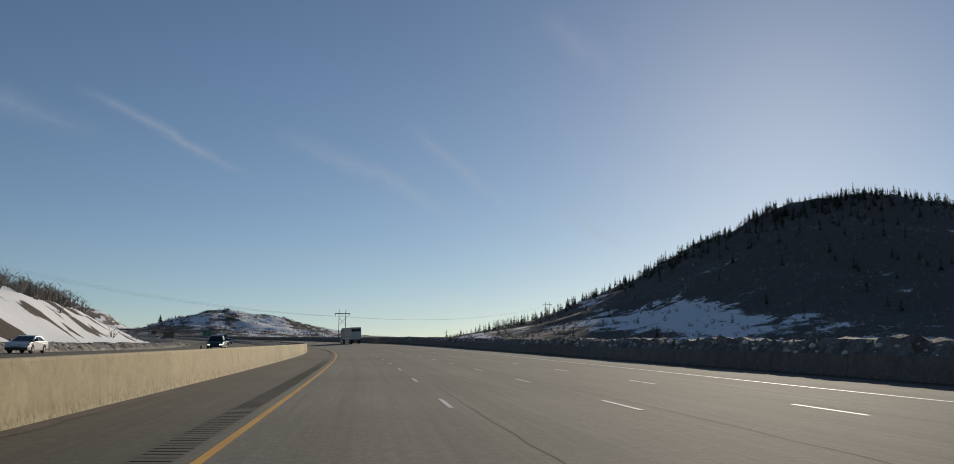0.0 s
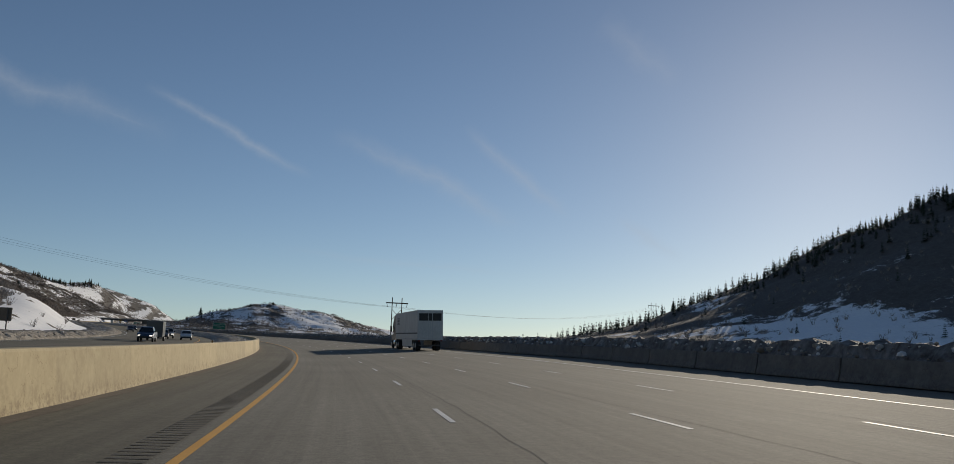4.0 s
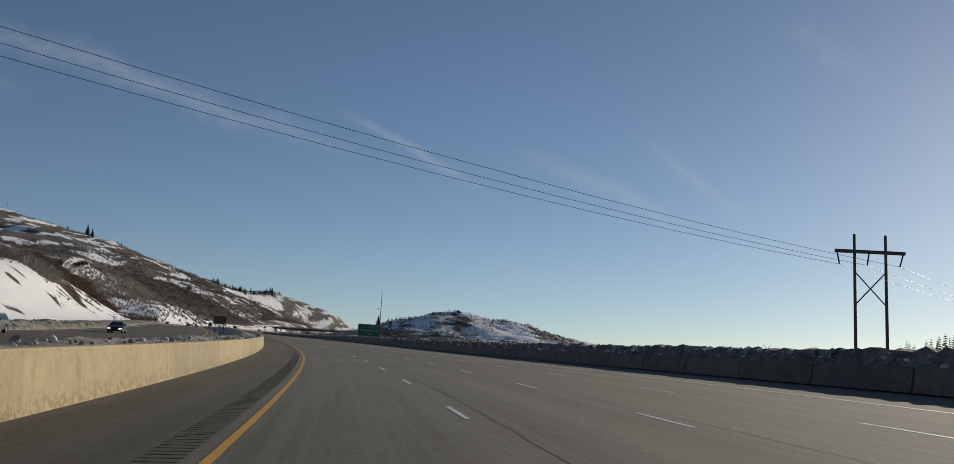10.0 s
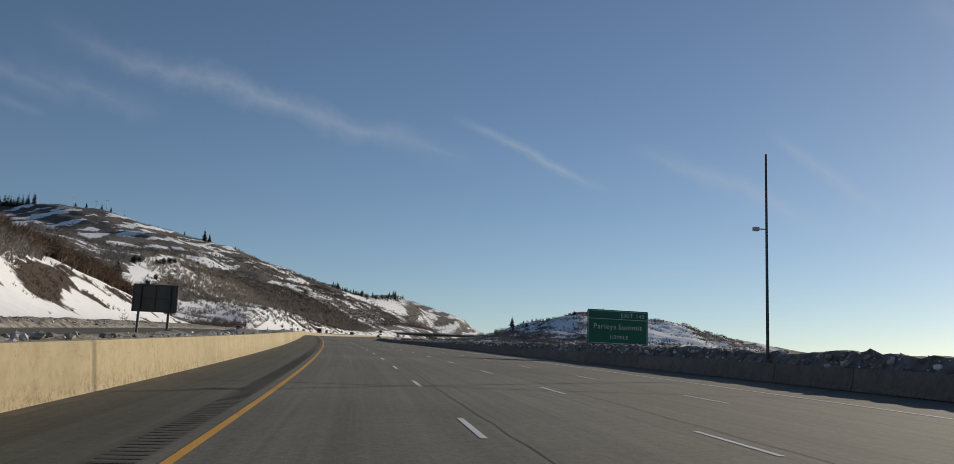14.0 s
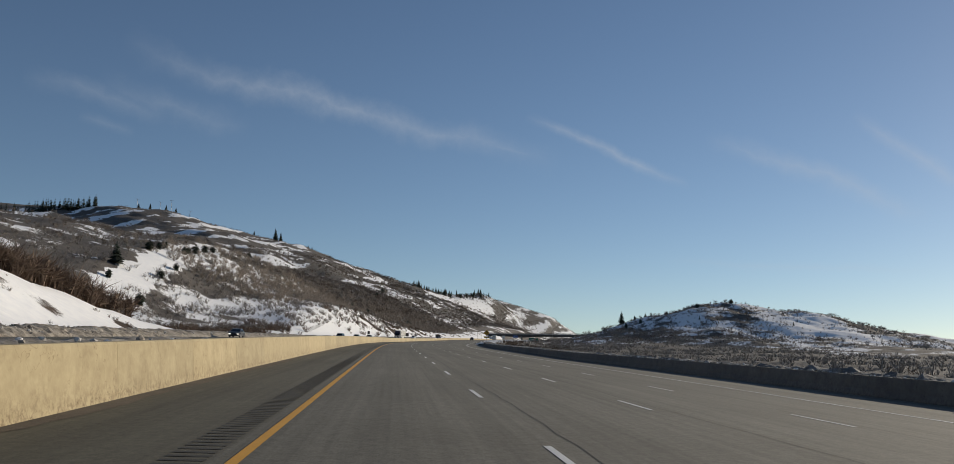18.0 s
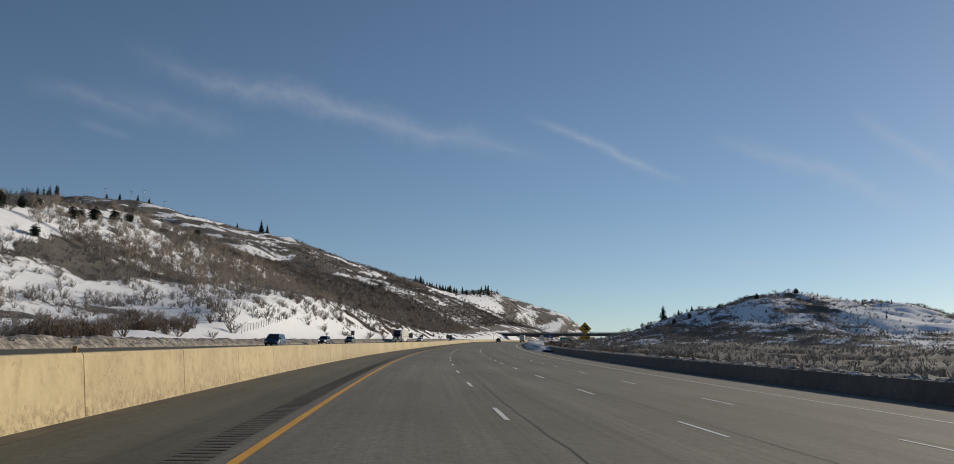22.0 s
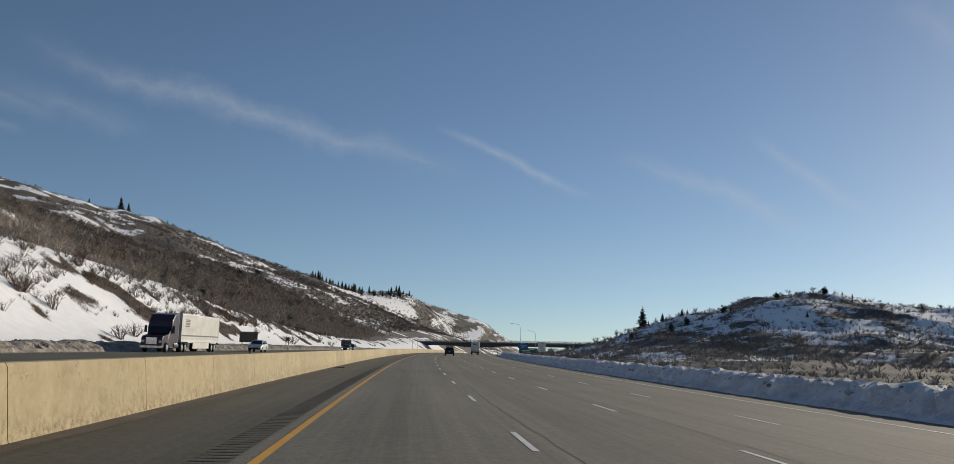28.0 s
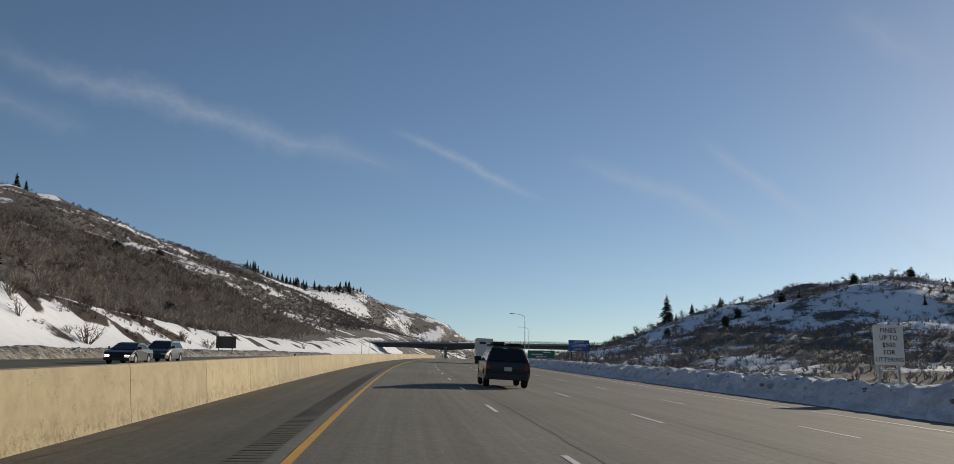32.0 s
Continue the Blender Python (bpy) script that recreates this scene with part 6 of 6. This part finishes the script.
def semi(m, paint, label, high, rear_marks=True):
    """Tractor and box trailer; front is +x, the trailer's tail at x = 0."""
    ob = base("semi_truck", m, label, "truck", "semi trucks")
    col = PAINTS[paint]
    body = plain("trailer_skin", (0.5, 0.5, 0.48), 0.5, 0.1, 0.22, 0.7)
    part("trailer_box", box(B(), 0.0, 16.1, -1.29, 1.29, 1.15, 4.1, 0.03), body, ob, "dull white ribbed trailer box")
    rib_me = None
    for k in range(40):
        for side in (1, -1):
            if rib_me is None:
                rib = part("side_rib", box(B(), -0.015, 0.015, -0.008, 0.008, 1.3, 3.98), body, ob)
                rib_me = rib.data
            else:
                rib = new("side_rib", rib_me)
                rib.parent = ob
            rib.matrix_local = Matrix.Translation((0.315 + k * 0.4, side * 1.29, 0))
    for z0, z1 in ((1.12, 1.3), (3.98, 4.12)):
        part("side_rail", box(B(), 0.0, 16.12, -1.31, 1.31, z0, z1), STEEL, ob)
    for side in (1, -1):
        part("rub_rail", box(B(), 0.1, 16.0, side * 1.3 - 0.012, side * 1.3 + 0.012, 1.72, 1.86), DARK_STEEL, ob, "dark rub rail along the side")
        for x in (0.4, 8.0, 15.6):
            part("side_marker", box(B(), x - 0.06, x + 0.06, side * 1.315 - 0.012, side * 1.315 + 0.012, 1.18, 1.24), REFLECT, ob)
    part("tail_frame", box(B(), -0.03, 0.06, -1.31, 1.31, 1.1, 4.12), STEEL, ob)
    for side in (1, -1):
        door = part("rear_door", box(B(), -0.06, -0.028, 0.02 if side > 0 else -1.22, 1.22 if side > 0 else -0.02, 1.25, 3.95, 0.01), body, ob)
        part("hinge_bar", box(B(), -0.085, -0.058, side * 0.22 - 0.025, side * 0.22 + 0.025, 1.2, 3.95), STEEL, door)
        part("tail_light", box(B(), -0.06, -0.02, side * 1.15 - 0.1, side * 1.15 + 0.1, 0.95, 1.08, 0.01), RED_LENS, ob)
        part("skirt", quad_panel([(4.2, side * 1.24, 0.4), (11.2, side * 1.24, 0.4), (11.2, side * 1.24, 1.12), (4.2, side * 1.24, 1.12)], 0.03), body, ob)
    if rear_marks:
        part("banner", box(B(), -0.068, -0.06, -1.15, 1.15, 3.05, 3.8), BLACK, ob, "dark banner across the rear doors")
    part("bumper_bar", box(B(), -0.02, 0.08, -1.15, 1.15, 0.5, 0.62), DARK_STEEL, ob)
    for k in range(5):
        for side in (1, -1):
            part("legend_bar", box(B(), 13.0, 14.9 - 0.25 * (k % 2), side * 1.301 - 0.003, side * 1.301 + 0.003, 2.75 + k * 0.17, 2.85 + k * 0.17), BLACK, ob)
    for x in (1.6, 2.9, 14.2, 15.5):
        for side in (1, -1):
            wheel(ob, x, side * 1.02, 0.5, 0.24, "wheel", True)
    # tractor
    part("frame_rail", box(B(), 12.6, 21.6, -0.45, 0.45, 0.65, 1.0), DARK_STEEL, ob)
    cab = [(17.0, 0.75), (17.0, high - 0.2), (17.35, high), (18.3, high - 0.1), (19.15, high - 0.75), (19.35, 2.55), (19.8, 1.85), (21.5, 1.62), (21.75, 1.4), (21.8, 0.55), (21.1, 0.45), (20.9, 0.95), (20.0, 0.95), (19.8, 0.5), (18.6, 0.5)]
    part("cab", loft(cab, lambda x, z: 1.2 if x < 19.5 else 1.05, 0.06), col, ob)
    part("windscreen", quad_panel([(19.86, -1.0, 1.93), (19.86, 1.0, 1.93), (19.40, 0.98, 2.62), (19.40, -0.98, 2.62)], 0.012), GLASS, ob)
    for side in (1, -1):
        part("side_window", quad_panel([(18.3, side * 1.205, 1.95), (19.3, side * 1.205, 1.95), (19.15, side * 1.205, 2.55), (18.3, side * 1.205, 2.55)], 0.01), GLASS, ob)
        part("headlight", box(B(), 21.6, 21.78, side * 0.85 - 0.16, side * 0.85 + 0.16, 0.95, 1.2, 0.03), HEAD_LENS, ob)
        part("mirror", box(B(), 19.3, 19.45, side * 1.42 - 0.12, side * 1.42 + 0.12, 2.0, 2.7, 0.03), PLASTIC, ob)
        part("fuel_tank", rod(B(), (16.9, side * 0.98, 0.72), (18.4, side * 0.98, 0.72), 0.32, n=14), CHROME, ob)
        wheel(ob, 20.45, side * 1.03, 0.5, 0.28)
    part("grille", box(B(), 21.72, 21.84, -0.55, 0.55, 0.8, 1.5, 0.03), CHROME, ob)
    part("bumper", box(B(), 21.6, 21.95, -1.1, 1.1, 0.4, 0.7, 0.05), CHROME, ob)
    part("exhaust_stack", rod(B(), (16.9, 1.15, 1.0), (16.9, 1.15, 4.0), 0.07), CHROME, ob)
    return ob


semi(placed(226.0, -11.9, False), "grey", "dusty white semi truck in the outer lane", 3.95)
semi(placed(1064.5, 26.3, True), "plum", "dark plum semi truck pulling a white box trailer", 4.0, False)

# box truck ahead of the SUV
bt = base("box_truck", placed(1219, -9.0, False), "white delivery box truck seen from behind", "truck", "traffic ahead")
part("box_body", box(B(), 0, 6.0, -1.22, 1.22, 0.95, 3.75, 0.05), PAINTS["white"], bt)
part("roll_door", box(B(), -0.03, 0.01, -1.08, 1.08, 1.05, 3.55, 0.01), PAINTS["white"], bt)
part("emblem", box(B(), -0.045, -0.03, -0.2, 0.75, 2.9, 3.25), PAINTS["plum"], bt, "plain plum-coloured mark on the rear door")
part("cab", loft([(6.1, 0.6), (6.1, 2.3), (7.0, 2.3), (7.5, 1.6), (8.2, 1.4), (8.25, 0.6)], lambda x, z: 1.0, 0.05), PAINTS["white"], bt)
part("bumper", box(B(), -0.1, 0.05, -1.1, 1.1, 0.5, 0.7, 0.02), DARK_STEEL, bt)
for side in (1, -1):
    part("tail_light", box(B(), -0.04, 0.0, side * 1.0 - 0.08, side * 1.0 + 0.08, 0.75, 0.95), RED_LENS, bt)
    wheel(bt, 1.5, side * 0.95, 0.42, 0.24, "wheel", True)
    wheel(bt, 7.2, side * 0.95, 0.42, 0.24)
